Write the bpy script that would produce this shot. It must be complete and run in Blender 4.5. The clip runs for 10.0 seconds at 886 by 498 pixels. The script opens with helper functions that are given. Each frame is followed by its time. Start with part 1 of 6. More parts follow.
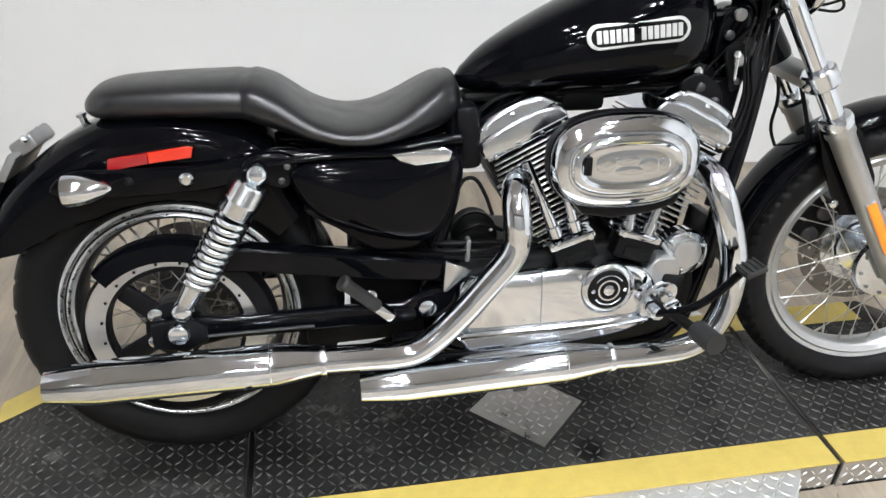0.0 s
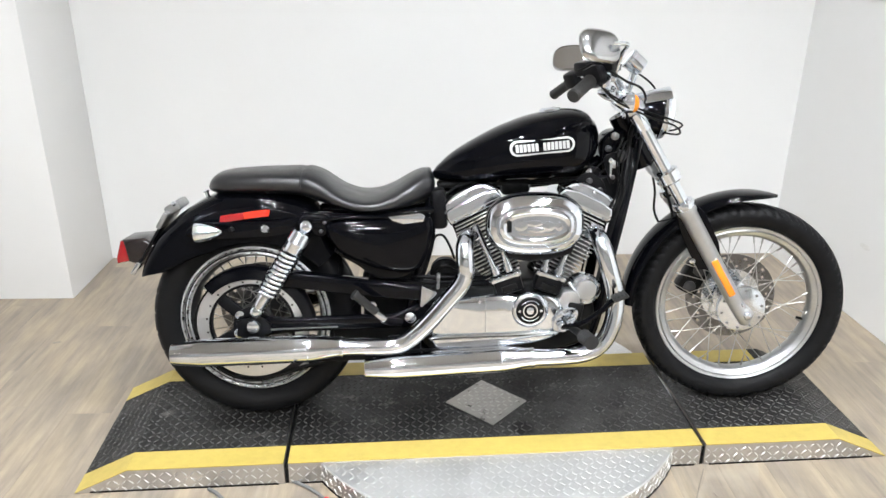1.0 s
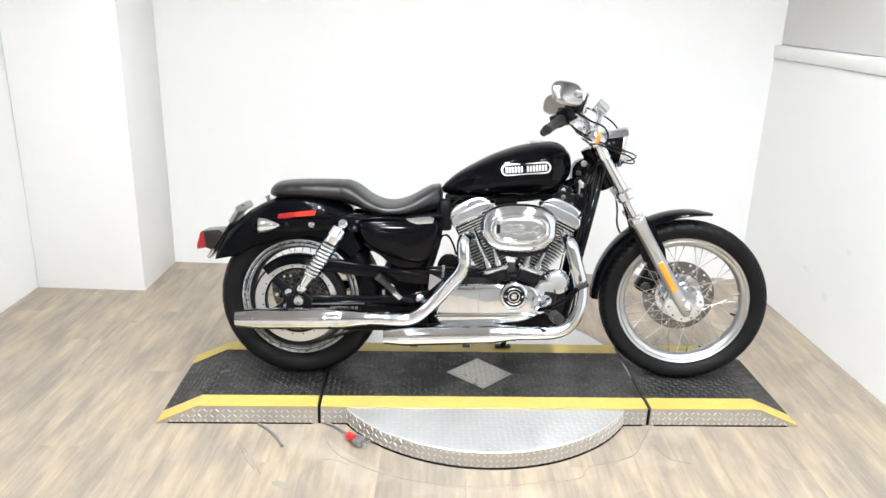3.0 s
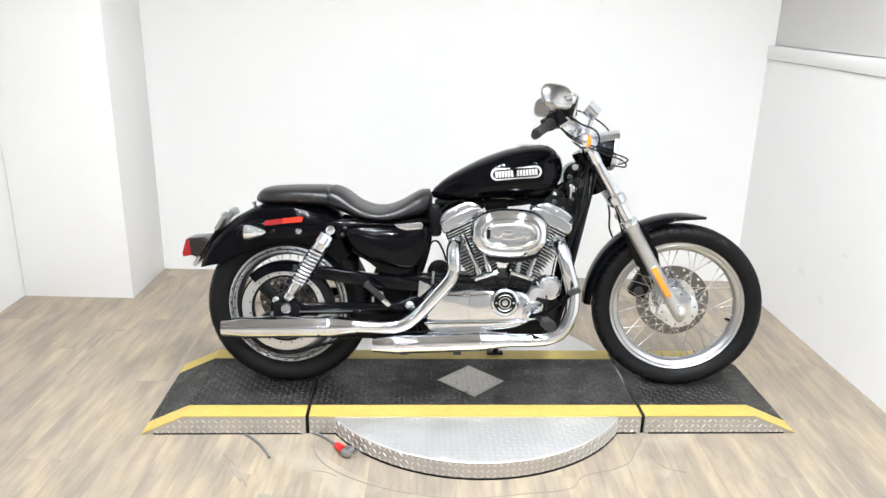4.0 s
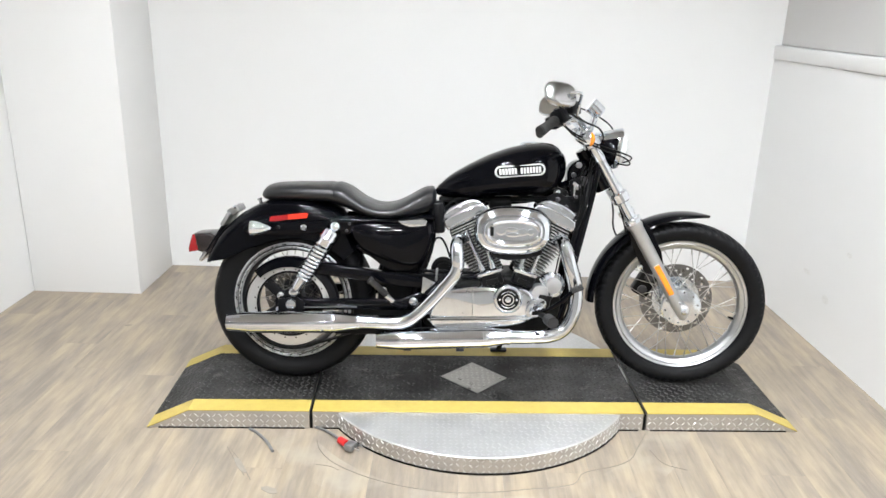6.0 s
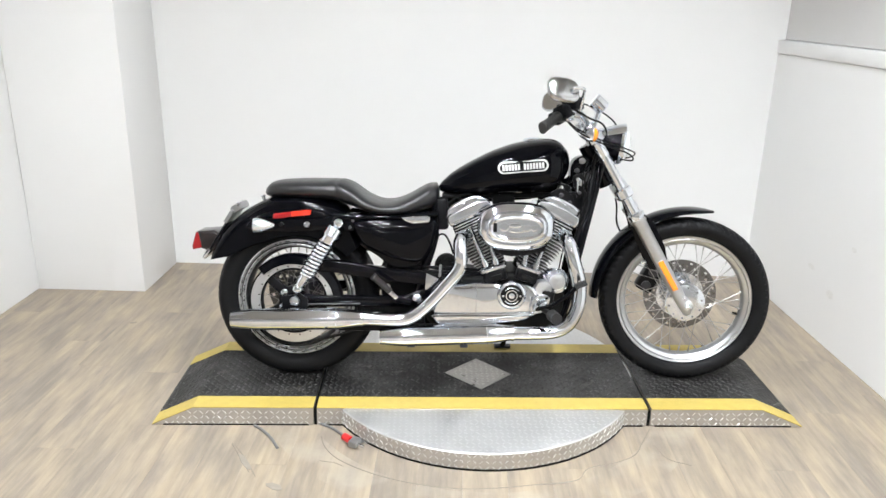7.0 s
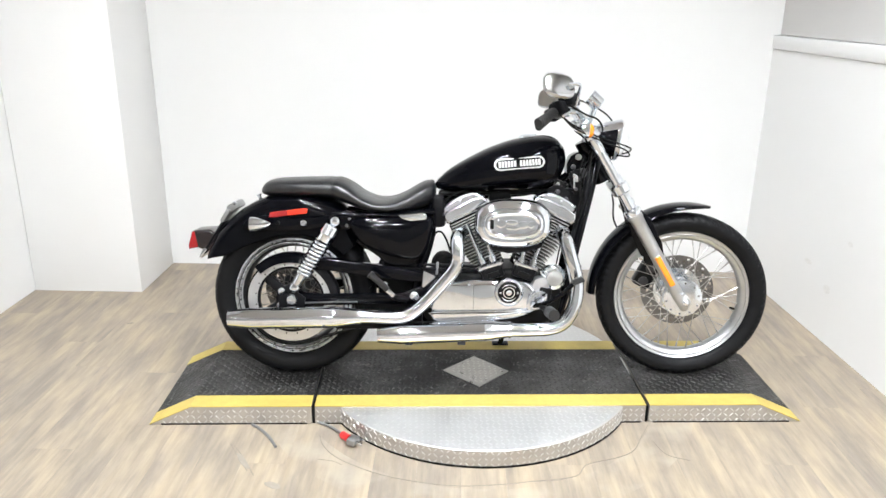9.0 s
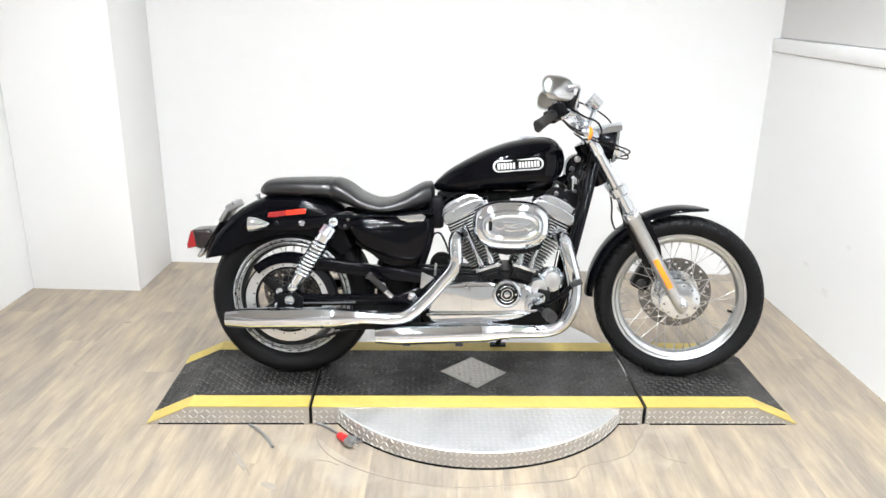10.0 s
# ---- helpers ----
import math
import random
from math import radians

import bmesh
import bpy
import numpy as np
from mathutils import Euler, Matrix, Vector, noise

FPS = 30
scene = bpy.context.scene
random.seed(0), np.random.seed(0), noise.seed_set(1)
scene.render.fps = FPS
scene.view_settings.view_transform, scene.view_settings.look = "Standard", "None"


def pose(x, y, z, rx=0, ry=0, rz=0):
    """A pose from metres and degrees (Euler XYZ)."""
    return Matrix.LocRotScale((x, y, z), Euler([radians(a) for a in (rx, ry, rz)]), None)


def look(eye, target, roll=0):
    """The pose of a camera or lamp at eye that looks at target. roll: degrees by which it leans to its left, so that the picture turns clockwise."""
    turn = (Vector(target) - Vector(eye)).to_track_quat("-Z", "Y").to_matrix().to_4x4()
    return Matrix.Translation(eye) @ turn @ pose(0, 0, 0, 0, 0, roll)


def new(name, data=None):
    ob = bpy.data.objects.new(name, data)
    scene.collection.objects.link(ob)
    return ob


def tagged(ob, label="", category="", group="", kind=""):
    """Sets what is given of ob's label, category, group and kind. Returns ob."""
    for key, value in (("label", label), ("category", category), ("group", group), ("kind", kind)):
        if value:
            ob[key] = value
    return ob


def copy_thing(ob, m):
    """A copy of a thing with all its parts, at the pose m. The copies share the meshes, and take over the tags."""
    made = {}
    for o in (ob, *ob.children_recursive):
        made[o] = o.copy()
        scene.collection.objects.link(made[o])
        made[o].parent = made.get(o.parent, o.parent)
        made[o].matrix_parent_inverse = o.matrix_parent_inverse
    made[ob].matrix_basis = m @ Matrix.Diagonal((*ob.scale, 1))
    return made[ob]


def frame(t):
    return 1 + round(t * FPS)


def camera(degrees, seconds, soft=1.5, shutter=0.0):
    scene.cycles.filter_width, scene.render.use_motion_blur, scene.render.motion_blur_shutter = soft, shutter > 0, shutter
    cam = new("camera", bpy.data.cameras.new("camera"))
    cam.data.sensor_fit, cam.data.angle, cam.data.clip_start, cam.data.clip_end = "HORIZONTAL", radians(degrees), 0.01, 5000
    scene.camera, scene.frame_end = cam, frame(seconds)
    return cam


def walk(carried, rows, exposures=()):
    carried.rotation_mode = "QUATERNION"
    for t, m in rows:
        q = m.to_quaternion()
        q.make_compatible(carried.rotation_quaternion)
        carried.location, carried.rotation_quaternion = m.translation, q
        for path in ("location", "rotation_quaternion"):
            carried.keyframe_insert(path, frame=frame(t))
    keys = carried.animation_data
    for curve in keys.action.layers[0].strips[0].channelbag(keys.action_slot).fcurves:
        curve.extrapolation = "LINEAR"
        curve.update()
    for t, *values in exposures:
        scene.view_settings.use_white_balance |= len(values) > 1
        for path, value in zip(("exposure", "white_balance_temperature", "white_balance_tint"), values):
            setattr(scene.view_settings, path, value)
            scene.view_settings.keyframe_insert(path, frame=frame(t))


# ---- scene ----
cam = camera(61.0, 10.0)
PATH = [
    (0, (-0.478, -1.312, 1.295), (-0.157, 0.377, 0.276), 1.4),
    (0.1, (-0.447, -1.4, 1.318), (-0.168, 0.306, 0.313), 3.0),
    (0.2, (-0.441, -1.505, 1.328), (-0.202, 0.239, 0.38), 2.8),
    (0.3, (-0.434, -1.6, 1.343), (-0.235, 0.189, 0.472), 3.5),
    (0.4, (-0.426, -1.7, 1.37), (-0.283, 0.094, 0.497), 1.7),
    (0.5, (-0.436, -1.785, 1.386), (-0.258, 0.003, 0.508), 2.1),
    (0.6, (-0.422, -1.862, 1.413), (-0.269, -0.094, 0.489), 1.1),
    (0.7, (-0.398, -1.937, 1.437), (-0.247, -0.155, 0.542), 0.7),
    (0.8, (-0.388, -2.006, 1.456), (-0.242, -0.191, 0.63), 0.5),
    (0.9, (-0.365, -2.073, 1.475), (-0.207, -0.229, 0.717), 0.9),
    (1, (-0.341, -2.158, 1.49), (-0.196, -0.309, 0.742), 0.3),
    (1.2, (-0.288, -2.288, 1.508), (-0.163, -0.445, 0.743), 1.4),
    (1.3, (-0.262, -2.348, 1.515), (-0.158, -0.5, 0.756), 2.4),
    (1.5, (-0.233, -2.472, 1.524), (-0.157, -0.604, 0.812), 0.8),
    (1.7, (-0.253, -2.582, 1.533), (-0.19, -0.696, 0.869), 1.3),
    (1.8, (-0.266, -2.626, 1.537), (-0.188, -0.732, 0.9), 1.4),
    (2, (-0.289, -2.73, 1.547), (-0.21, -0.827, 0.938), 0.9),
    (2.2, (-0.305, -2.803, 1.553), (-0.214, -0.898, 0.952), 1.3),
    (2.3, (-0.307, -2.828, 1.549), (-0.216, -0.925, 0.941), 1.8),
    (2.5, (-0.316, -2.855, 1.549), (-0.22, -0.953, 0.939), 1.7),
    (2.6, (-0.316, -2.854, 1.548), (-0.224, -0.954, 0.932), 1.7),
    (2.7, (-0.316, -2.853, 1.547), (-0.235, -0.957, 0.917), 1.8),
    (3.8, (-0.28, -2.795, 1.548), (-0.194, -0.896, 0.936), 1.3),
    (4, (-0.278, -2.793, 1.548), (-0.192, -0.894, 0.926), 1.3),
    (4.5, (-0.272, -2.802, 1.543), (-0.197, -0.902, 0.924), 1.5),
    (5, (-0.267, -2.812, 1.545), (-0.198, -0.911, 0.925), 1.4),
    (5.5, (-0.271, -2.814, 1.538), (-0.202, -0.912, 0.925), 1.3),
    (5.7, (-0.261, -2.814, 1.539), (-0.196, -0.913, 0.921), 1.5),
    (6.8, (-0.259, -2.814, 1.538), (-0.205, -0.916, 0.915), 1.1),
    (7, (-0.258, -2.814, 1.538), (-0.205, -0.917, 0.909), 1.1),
    (7.5, (-0.261, -2.818, 1.532), (-0.211, -0.921, 0.899), 1.1),
    (8, (-0.256, -2.815, 1.538), (-0.205, -0.921, 0.895), 1.0),
    (8.5, (-0.26, -2.81, 1.535), (-0.208, -0.919, 0.888), 0.9),
    (9, (-0.256, -2.814, 1.529), (-0.196, -0.917, 0.899), 0.7),
    (9.5, (-0.25, -2.814, 1.538), (-0.189, -0.915, 0.91), 0.9),
    (10, (-0.254, -2.813, 1.535), (-0.191, -0.916, 0.904), 1.1),
]
walk(cam, [(t, look(eye, target, roll)) for t, eye, target, roll in PATH],
     [(0, -0.06), (0.4, 0.10), (0.8, 0.14), (1.2, 0.26), (2, 0.36), (2.7, 0.42), (4, 0.37), (5, 0.30), (5.6, 0.22), (7.2, 0.21), (8.5, 0.36), (10, 0.42)])

# ---- world and lamps ----
world = bpy.data.worlds.new("world")
scene.world = world
world.use_nodes = True
world.node_tree.nodes["Background"].inputs[0].default_value = (0.9, 0.95, 1.0, 1)
world.node_tree.nodes["Background"].inputs[1].default_value = 0.15

LAMP_WATTS = 1020.0   # emission strength of each ceiling lamp lens


# ---- materials ----
def material(name, color, rough=0.5, metal=0.0, coat=0.0, vary=0.0, vary_scale=8.0, bump=0.0, bump_scale=200.0,
             rough_vary=0.0, emit=0.0, spec=0.5, island=0.0, obj_random=0.0):
    m = bpy.data.materials.new(name)
    m.use_nodes = True
    nt = m.node_tree
    b = nt.nodes["Principled BSDF"]
    b.inputs["Base Color"].default_value = (*color, 1)
    b.inputs["Roughness"].default_value = rough
    b.inputs["Metallic"].default_value = metal
    b.inputs["Coat Weight"].default_value = coat
    b.inputs["Coat Roughness"].default_value = 0.03
    b.inputs["Specular IOR Level"].default_value = spec
    tc = nt.nodes.new("ShaderNodeTexCoord")
    if vary or rough_vary:
        n1 = nt.nodes.new("ShaderNodeTexNoise")
        n1.inputs["Scale"].default_value = vary_scale
        n1.inputs["Detail"].default_value = 8
        n1.inputs["Roughness"].default_value = 0.65
        nt.links.new(tc.outputs["Object"], n1.inputs["Vector"])
    if vary:
        mix = nt.nodes.new("ShaderNodeMix")
        mix.data_type = "RGBA"
        mix.inputs["A"].default_value = (*[max(0, c * (1 - vary)) for c in color], 1)
        mix.inputs["B"].default_value = (*[min(1, c * (1 + vary)) for c in color], 1)
        nt.links.new(n1.outputs["Fac"], mix.inputs["Factor"])
        out = mix.outputs["Result"]
        if island or obj_random:
            src = nt.nodes.new("ShaderNodeNewGeometry" if island else "ShaderNodeObjectInfo")
            hsv = nt.nodes.new("ShaderNodeHueSaturation")
            mr = nt.nodes.new("ShaderNodeMapRange")
            k = island or obj_random
            mr.inputs["To Min"].default_value, mr.inputs["To Max"].default_value = 1 - k, 1 + k
            nt.links.new(src.outputs["Random Per Island" if island else "Random"], mr.inputs["Value"])
            nt.links.new(mr.outputs["Result"], hsv.inputs["Value"])
            nt.links.new(out, hsv.inputs["Color"])
            out = hsv.outputs["Color"]
        nt.links.new(out, b.inputs["Base Color"])
    if rough_vary:
        mr = nt.nodes.new("ShaderNodeMapRange")
        mr.inputs["From Min"].default_value, mr.inputs["From Max"].default_value = 0.3, 0.7
        mr.inputs["To Min"].default_value, mr.inputs["To Max"].default_value = max(0, rough - rough_vary), rough + rough_vary
        nt.links.new(n1.outputs["Fac"], mr.inputs["Value"])
        nt.links.new(mr.outputs["Result"], b.inputs["Roughness"])
    if bump:
        n2 = nt.nodes.new("ShaderNodeTexNoise")
        n2.inputs["Scale"].default_value = bump_scale
        n2.inputs["Detail"].default_value = 4
        nt.links.new(tc.outputs["Object"], n2.inputs["Vector"])
        bp = nt.nodes.new("ShaderNodeBump")
        bp.inputs["Strength"].default_value = bump
        bp.inputs["Distance"].default_value = 0.002
        nt.links.new(n2.outputs["Fac"], bp.inputs["Height"])
        nt.links.new(bp.outputs["Normal"], b.inputs["Normal"])
    if emit:
        b.inputs["Emission Color"].default_value = (*color, 1)
        b.inputs["Emission Strength"].default_value = emit
    return m


M_CHROME = material("chrome", (0.76, 0.80, 0.855), 0.05, 1.0, vary=0.04, vary_scale=14, rough_vary=0.03)
M_CHROME_WORN = material("chrome_worn", (0.77, 0.81, 0.86), 0.16, 1.0, vary=0.1, vary_scale=30, rough_vary=0.08)
M_ALU = material("brushed_aluminium", (0.68, 0.685, 0.69), 0.40, 1.0, vary=0.1, vary_scale=40, rough_vary=0.1)
M_SLIDER = material("cast_aluminium", (0.47, 0.47, 0.465), 0.42, 0.8, vary=0.12, vary_scale=60, bump=0.15, bump_scale=500)
M_PAINT = material("gloss_black_paint", (0.0018, 0.0020, 0.0030), 0.05, 0.0, coat=0.0, spec=0.16, rough_vary=0.04, vary_scale=10)
M_SATIN = material("satin_black", (0.004, 0.004, 0.005), 0.34, 0.0, spec=0.16, vary=0.3, vary_scale=30, bump=0.1, bump_scale=400)
M_CORE = material("engine_black", (0.004, 0.004, 0.004), 0.5, 0.0, spec=0.15, vary=0.4, vary_scale=40)
M_ROCKER = material("polished_cover", (0.72, 0.755, 0.80), 0.13, 1.0, vary=0.08, vary_scale=30, rough_vary=0.06, bump=0.4, bump_scale=22)
M_COVER = material("polished_cast_cover", (0.80, 0.835, 0.885), 0.07, 1.0, vary=0.05, vary_scale=14, rough_vary=0.04, bump=0.30, bump_scale=7)
M_REARRIM = material("satin_chrome_rim", (0.78, 0.785, 0.79), 0.34, 0.55, vary=0.08, vary_scale=30, rough_vary=0.08)
M_RIM = material("satin_rim", (0.54, 0.55, 0.56), 0.34, 1.0, vary=0.06, vary_scale=30, rough_vary=0.08)
M_BADGE = material("bright_nickel", (0.60, 0.60, 0.595), 0.48, 0.25, vary=0.06, vary_scale=60)
M_FIN = material("fin_metal", (0.82, 0.83, 0.84), 0.30, 1.0, vary=0.12, vary_scale=60, rough_vary=0.1)
M_RUBBER = material("tyre_rubber", (0.0060, 0.0060, 0.0067), 0.5, 0.0, spec=0.15, vary=0.35, vary_scale=25, bump=0.2, bump_scale=300, rough_vary=0.1)
M_GRIP = material("grip_rubber", (0.013, 0.013, 0.013), 0.6, bump=0.3, bump_scale=600)
M_VINYL = material("seat_vinyl", (0.0050, 0.0055, 0.0072), 0.34, spec=0.75, vary=0.25, vary_scale=20, bump=0.16, bump_scale=420, rough_vary=0.06)
M_RED = material("red_reflector", (0.62, 0.03, 0.012), 0.12, coat=1.0, vary=0.2, vary_scale=300)
M_REDLENS = material("red_lens", (0.28, 0.008, 0.010), 0.1, coat=1.0, vary=0.2, vary_scale=90)
M_SMOKE = material("smoked_red_plastic", (0.014, 0.010, 0.010), 0.2, coat=0.25, vary=0.2, vary_scale=60)
M_AMBER = material("amber_lens", (0.9, 0.28, 0.015), 0.14, coat=1.0, vary=0.15, vary_scale=250)
M_GLASS = material("headlamp_lens", (0.85, 0.87, 0.88), 0.05, coat=1.0, vary=0.08, vary_scale=60)
M_WHITEMARK = material("white_enamel", (0.75, 0.75, 0.73), 0.35)
M_MIRROR = material("mirror_glass", (0.78, 0.79, 0.8), 0.02, 1.0)
M_SHELL = material("mirror_shell", (0.47, 0.475, 0.485), 0.15, 1.0, vary=0.08, vary_scale=30, rough_vary=0.05)
M_DISC = material("brake_steel", (0.19, 0.185, 0.18), 0.3, 1.0, vary=0.15, vary_scale=60, rough_vary=0.08)
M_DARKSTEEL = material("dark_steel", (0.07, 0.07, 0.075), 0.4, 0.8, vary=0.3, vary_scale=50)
M_SPOKE = material("spoke_steel", (0.46, 0.455, 0.44), 0.35, 1.0, vary=0.15, vary_scale=60)
M_TRIANGLE = material("polished_plate", (0.58, 0.60, 0.63), 0.18, 1.0, vary=0.15, vary_scale=30, rough_vary=0.1)
M_BRACKET = material("grey_metal", (0.3, 0.3, 0.3), 0.35, 0.7, vary=0.2, vary_scale=40)

M_WALL = material("white_wall_paint", (0.80, 0.80, 0.795), 0.55, vary=0.025, vary_scale=1.5, bump=0.08, bump_scale=160)
M_DARKWALL = material("workshop_wall", (0.36, 0.35, 0.335), 0.8, vary=0.1, vary_scale=1.2)
M_CEIL = material("ceiling_paint", (0.52, 0.505, 0.49), 0.8, vary=0.04, vary_scale=2.0)
M_UPPER = material("upper_wall_grey", (0.57, 0.56, 0.55), 0.6, vary=0.04, vary_scale=1.5)
M_LAMP = material("lamp_lens", (0.92, 0.96, 1.0), 0.4, emit=LAMP_WATTS)
M_TREAD = material("bare_tread_plate", (0.68, 0.68, 0.675), 0.42, 0.75, vary=0.16, vary_scale=9, rough_vary=0.12, bump=0.12, bump_scale=90)
M_OLDPLATE = material("dirty_tread_plate", (0.40, 0.385, 0.36), 0.40, 0.8, vary=0.5, vary_scale=22, rough_vary=0.2, bump=0.15, bump_scale=120)
M_OLDLUG = material("dirty_tread_lug", (0.52, 0.505, 0.48), 0.34, 0.9, vary=0.3, vary_scale=40)
# Darker and tanner than the plate: shade round lugs, floor reflection in the colour
M_SKIRT = material("shaded_tread_plate", (0.50, 0.475, 0.44), 0.40, 0.75, vary=0.25, vary_scale=14, rough_vary=0.12, bump=0.12, bump_scale=90)
M_LUG = material("tread_lug", (0.76, 0.76, 0.76), 0.33, 0.95, vary=0.1, vary_scale=30)
M_BLACKLUG = material("black_deck_lug", (0.055, 0.0535, 0.052), 0.26, vary=0.35, vary_scale=14, rough_vary=0.1)
M_YELLOW = material("yellow_edge_paint", (0.50, 0.385, 0.095), 0.5, vary=0.22, vary_scale=26, bump=0.1, bump_scale=200)
M_CRACK = material("dark_joint", (0.27, 0.225, 0.175), 0.8, vary=0.3, vary_scale=40)
M_CUT = material("filled_cut", (0.245, 0.215, 0.18), 0.8, vary=0.25, vary_scale=30)
M_REDPLASTIC = material("red_plastic", (0.6, 0.02, 0.02), 0.4, vary=0.1, vary_scale=40)
M_GREYPLASTIC = material("grey_plastic", (0.16, 0.16, 0.16), 0.5, vary=0.2, vary_scale=40)


def wood_material():
    m = bpy.data.materials.new("oak_vinyl_plank")
    m.use_nodes = True
    nt = m.node_tree
    b = nt.nodes["Principled BSDF"]
    tc = nt.nodes.new("ShaderNodeTexCoord")
    info = nt.nodes.new("ShaderNodeObjectInfo")
    off = nt.nodes.new("ShaderNodeVectorMath")
    off.operation = "MULTIPLY_ADD"
    comb = nt.nodes.new("ShaderNodeCombineXYZ")
    for k in ("X", "Y", "Z"):
        nt.links.new(info.outputs["Random"], comb.inputs[k])
    off.inputs[1].default_value = (37, 91, 13)
    nt.links.new(comb.outputs[0], off.inputs[0])
    nt.links.new(tc.outputs["Object"], off.inputs[2])

    def grain(sx, sy, detail, scale):
        mp = nt.nodes.new("ShaderNodeMapping")
        mp.inputs["Scale"].default_value = (sx, sy, 1)
        nt.links.new(off.outputs[0], mp.inputs["Vector"])
        n = nt.nodes.new("ShaderNodeTexNoise")
        n.inputs["Scale"].default_value = scale
        n.inputs["Detail"].default_value = detail
        n.inputs["Roughness"].default_value = 0.6
        nt.links.new(mp.outputs[0], n.inputs["Vector"])
        return n
    broad, fine = grain(13, 2.8, 7, 1.0), grain(70, 4, 6, 1.0)
    ramp = nt.nodes.new("ShaderNodeValToRGB")
    e = ramp.color_ramp.elements
    e[0].position, e[0].color = 0.36, (0.236, 0.201, 0.168, 1)
    e[1].position, e[1].color = 0.64, (0.380, 0.309, 0.224, 1)
    mid = ramp.color_ramp.elements.new(0.5)
    mid.color = (0.306, 0.254, 0.196, 1)
    nt.links.new(broad.outputs["Fac"], ramp.inputs["Fac"])
    mix = nt.nodes.new("ShaderNodeMix")
    mix.data_type, mix.blend_type = "RGBA", "OVERLAY"
    mix.inputs["Factor"].default_value = 0.42
    nt.links.new(ramp.outputs["Color"], mix.inputs["A"])
    nt.links.new(fine.outputs["Color"], mix.inputs["B"])
    bw = nt.nodes.new("ShaderNodeRGBToBW")
    nt.links.new(fine.outputs["Color"], bw.inputs[0])
    nt.links.new(bw.outputs[0], mix.inputs["B"])
    hsv = nt.nodes.new("ShaderNodeHueSaturation")
    mr = nt.nodes.new("ShaderNodeMapRange")
    mr.inputs["To Min"].default_value, mr.inputs["To Max"].default_value = 0.975, 1.025
    nt.links.new(info.outputs["Random"], mr.inputs["Value"])
    nt.links.new(mr.outputs[0], hsv.inputs["Value"])
    nt.links.new(mix.outputs["Result"], hsv.inputs["Color"])
    # pale, scraped band where the turntable's edge has been dragged over the floor
    geo = nt.nodes.new("ShaderNodeNewGeometry")
    dist = nt.nodes.new("ShaderNodeVectorMath")
    dist.operation = "DISTANCE"
    dist.inputs[1].default_value = (-0.020, 0.0, 0.0)
    nt.links.new(geo.outputs["Position"], dist.inputs[0])
    away = nt.nodes.new("ShaderNodeMath")
    away.operation = "COMPARE"
    away.inputs[1].default_value, away.inputs[2].default_value = 0.795, 0.075
    nt.links.new(dist.outputs["Value"], away.inputs[0])
    streak = nt.nodes.new("ShaderNodeTexNoise")
    streak.inputs["Scale"].default_value, streak.inputs["Detail"].default_value = 5.0, 7
    nt.links.new(geo.outputs["Position"], streak.inputs["Vector"])
    cut = nt.nodes.new("ShaderNodeMapRange")
    cut.inputs["From Min"].default_value, cut.inputs["From Max"].default_value, cut.inputs["To Max"].default_value = 0.48, 0.66, 0.6
    nt.links.new(streak.outputs["Fac"], cut.inputs["Value"])
    both = nt.nodes.new("ShaderNodeMath")
    both.operation = "MULTIPLY"
    nt.links.new(away.outputs[0], both.inputs[0])
    nt.links.new(cut.outputs[0], both.inputs[1])
    worn = nt.nodes.new("ShaderNodeMix")
    worn.data_type = "RGBA"
    worn.inputs["B"].default_value = (0.40, 0.355, 0.29, 1)
    nt.links.new(both.outputs[0], worn.inputs["Factor"])
    nt.links.new(hsv.outputs["Color"], worn.inputs["A"])
    nt.links.new(worn.outputs["Result"], b.inputs["Base Color"])
    b.inputs["Roughness"].default_value = 0.42
    bp = nt.nodes.new("ShaderNodeBump")
    bp.inputs["Strength"].default_value, bp.inputs["Distance"].default_value = 0.15, 0.001
    nt.links.new(fine.outputs["Fac"], bp.inputs["Height"])
    nt.links.new(bp.outputs["Normal"], b.inputs["Normal"])
    return m


M_WOOD = wood_material()


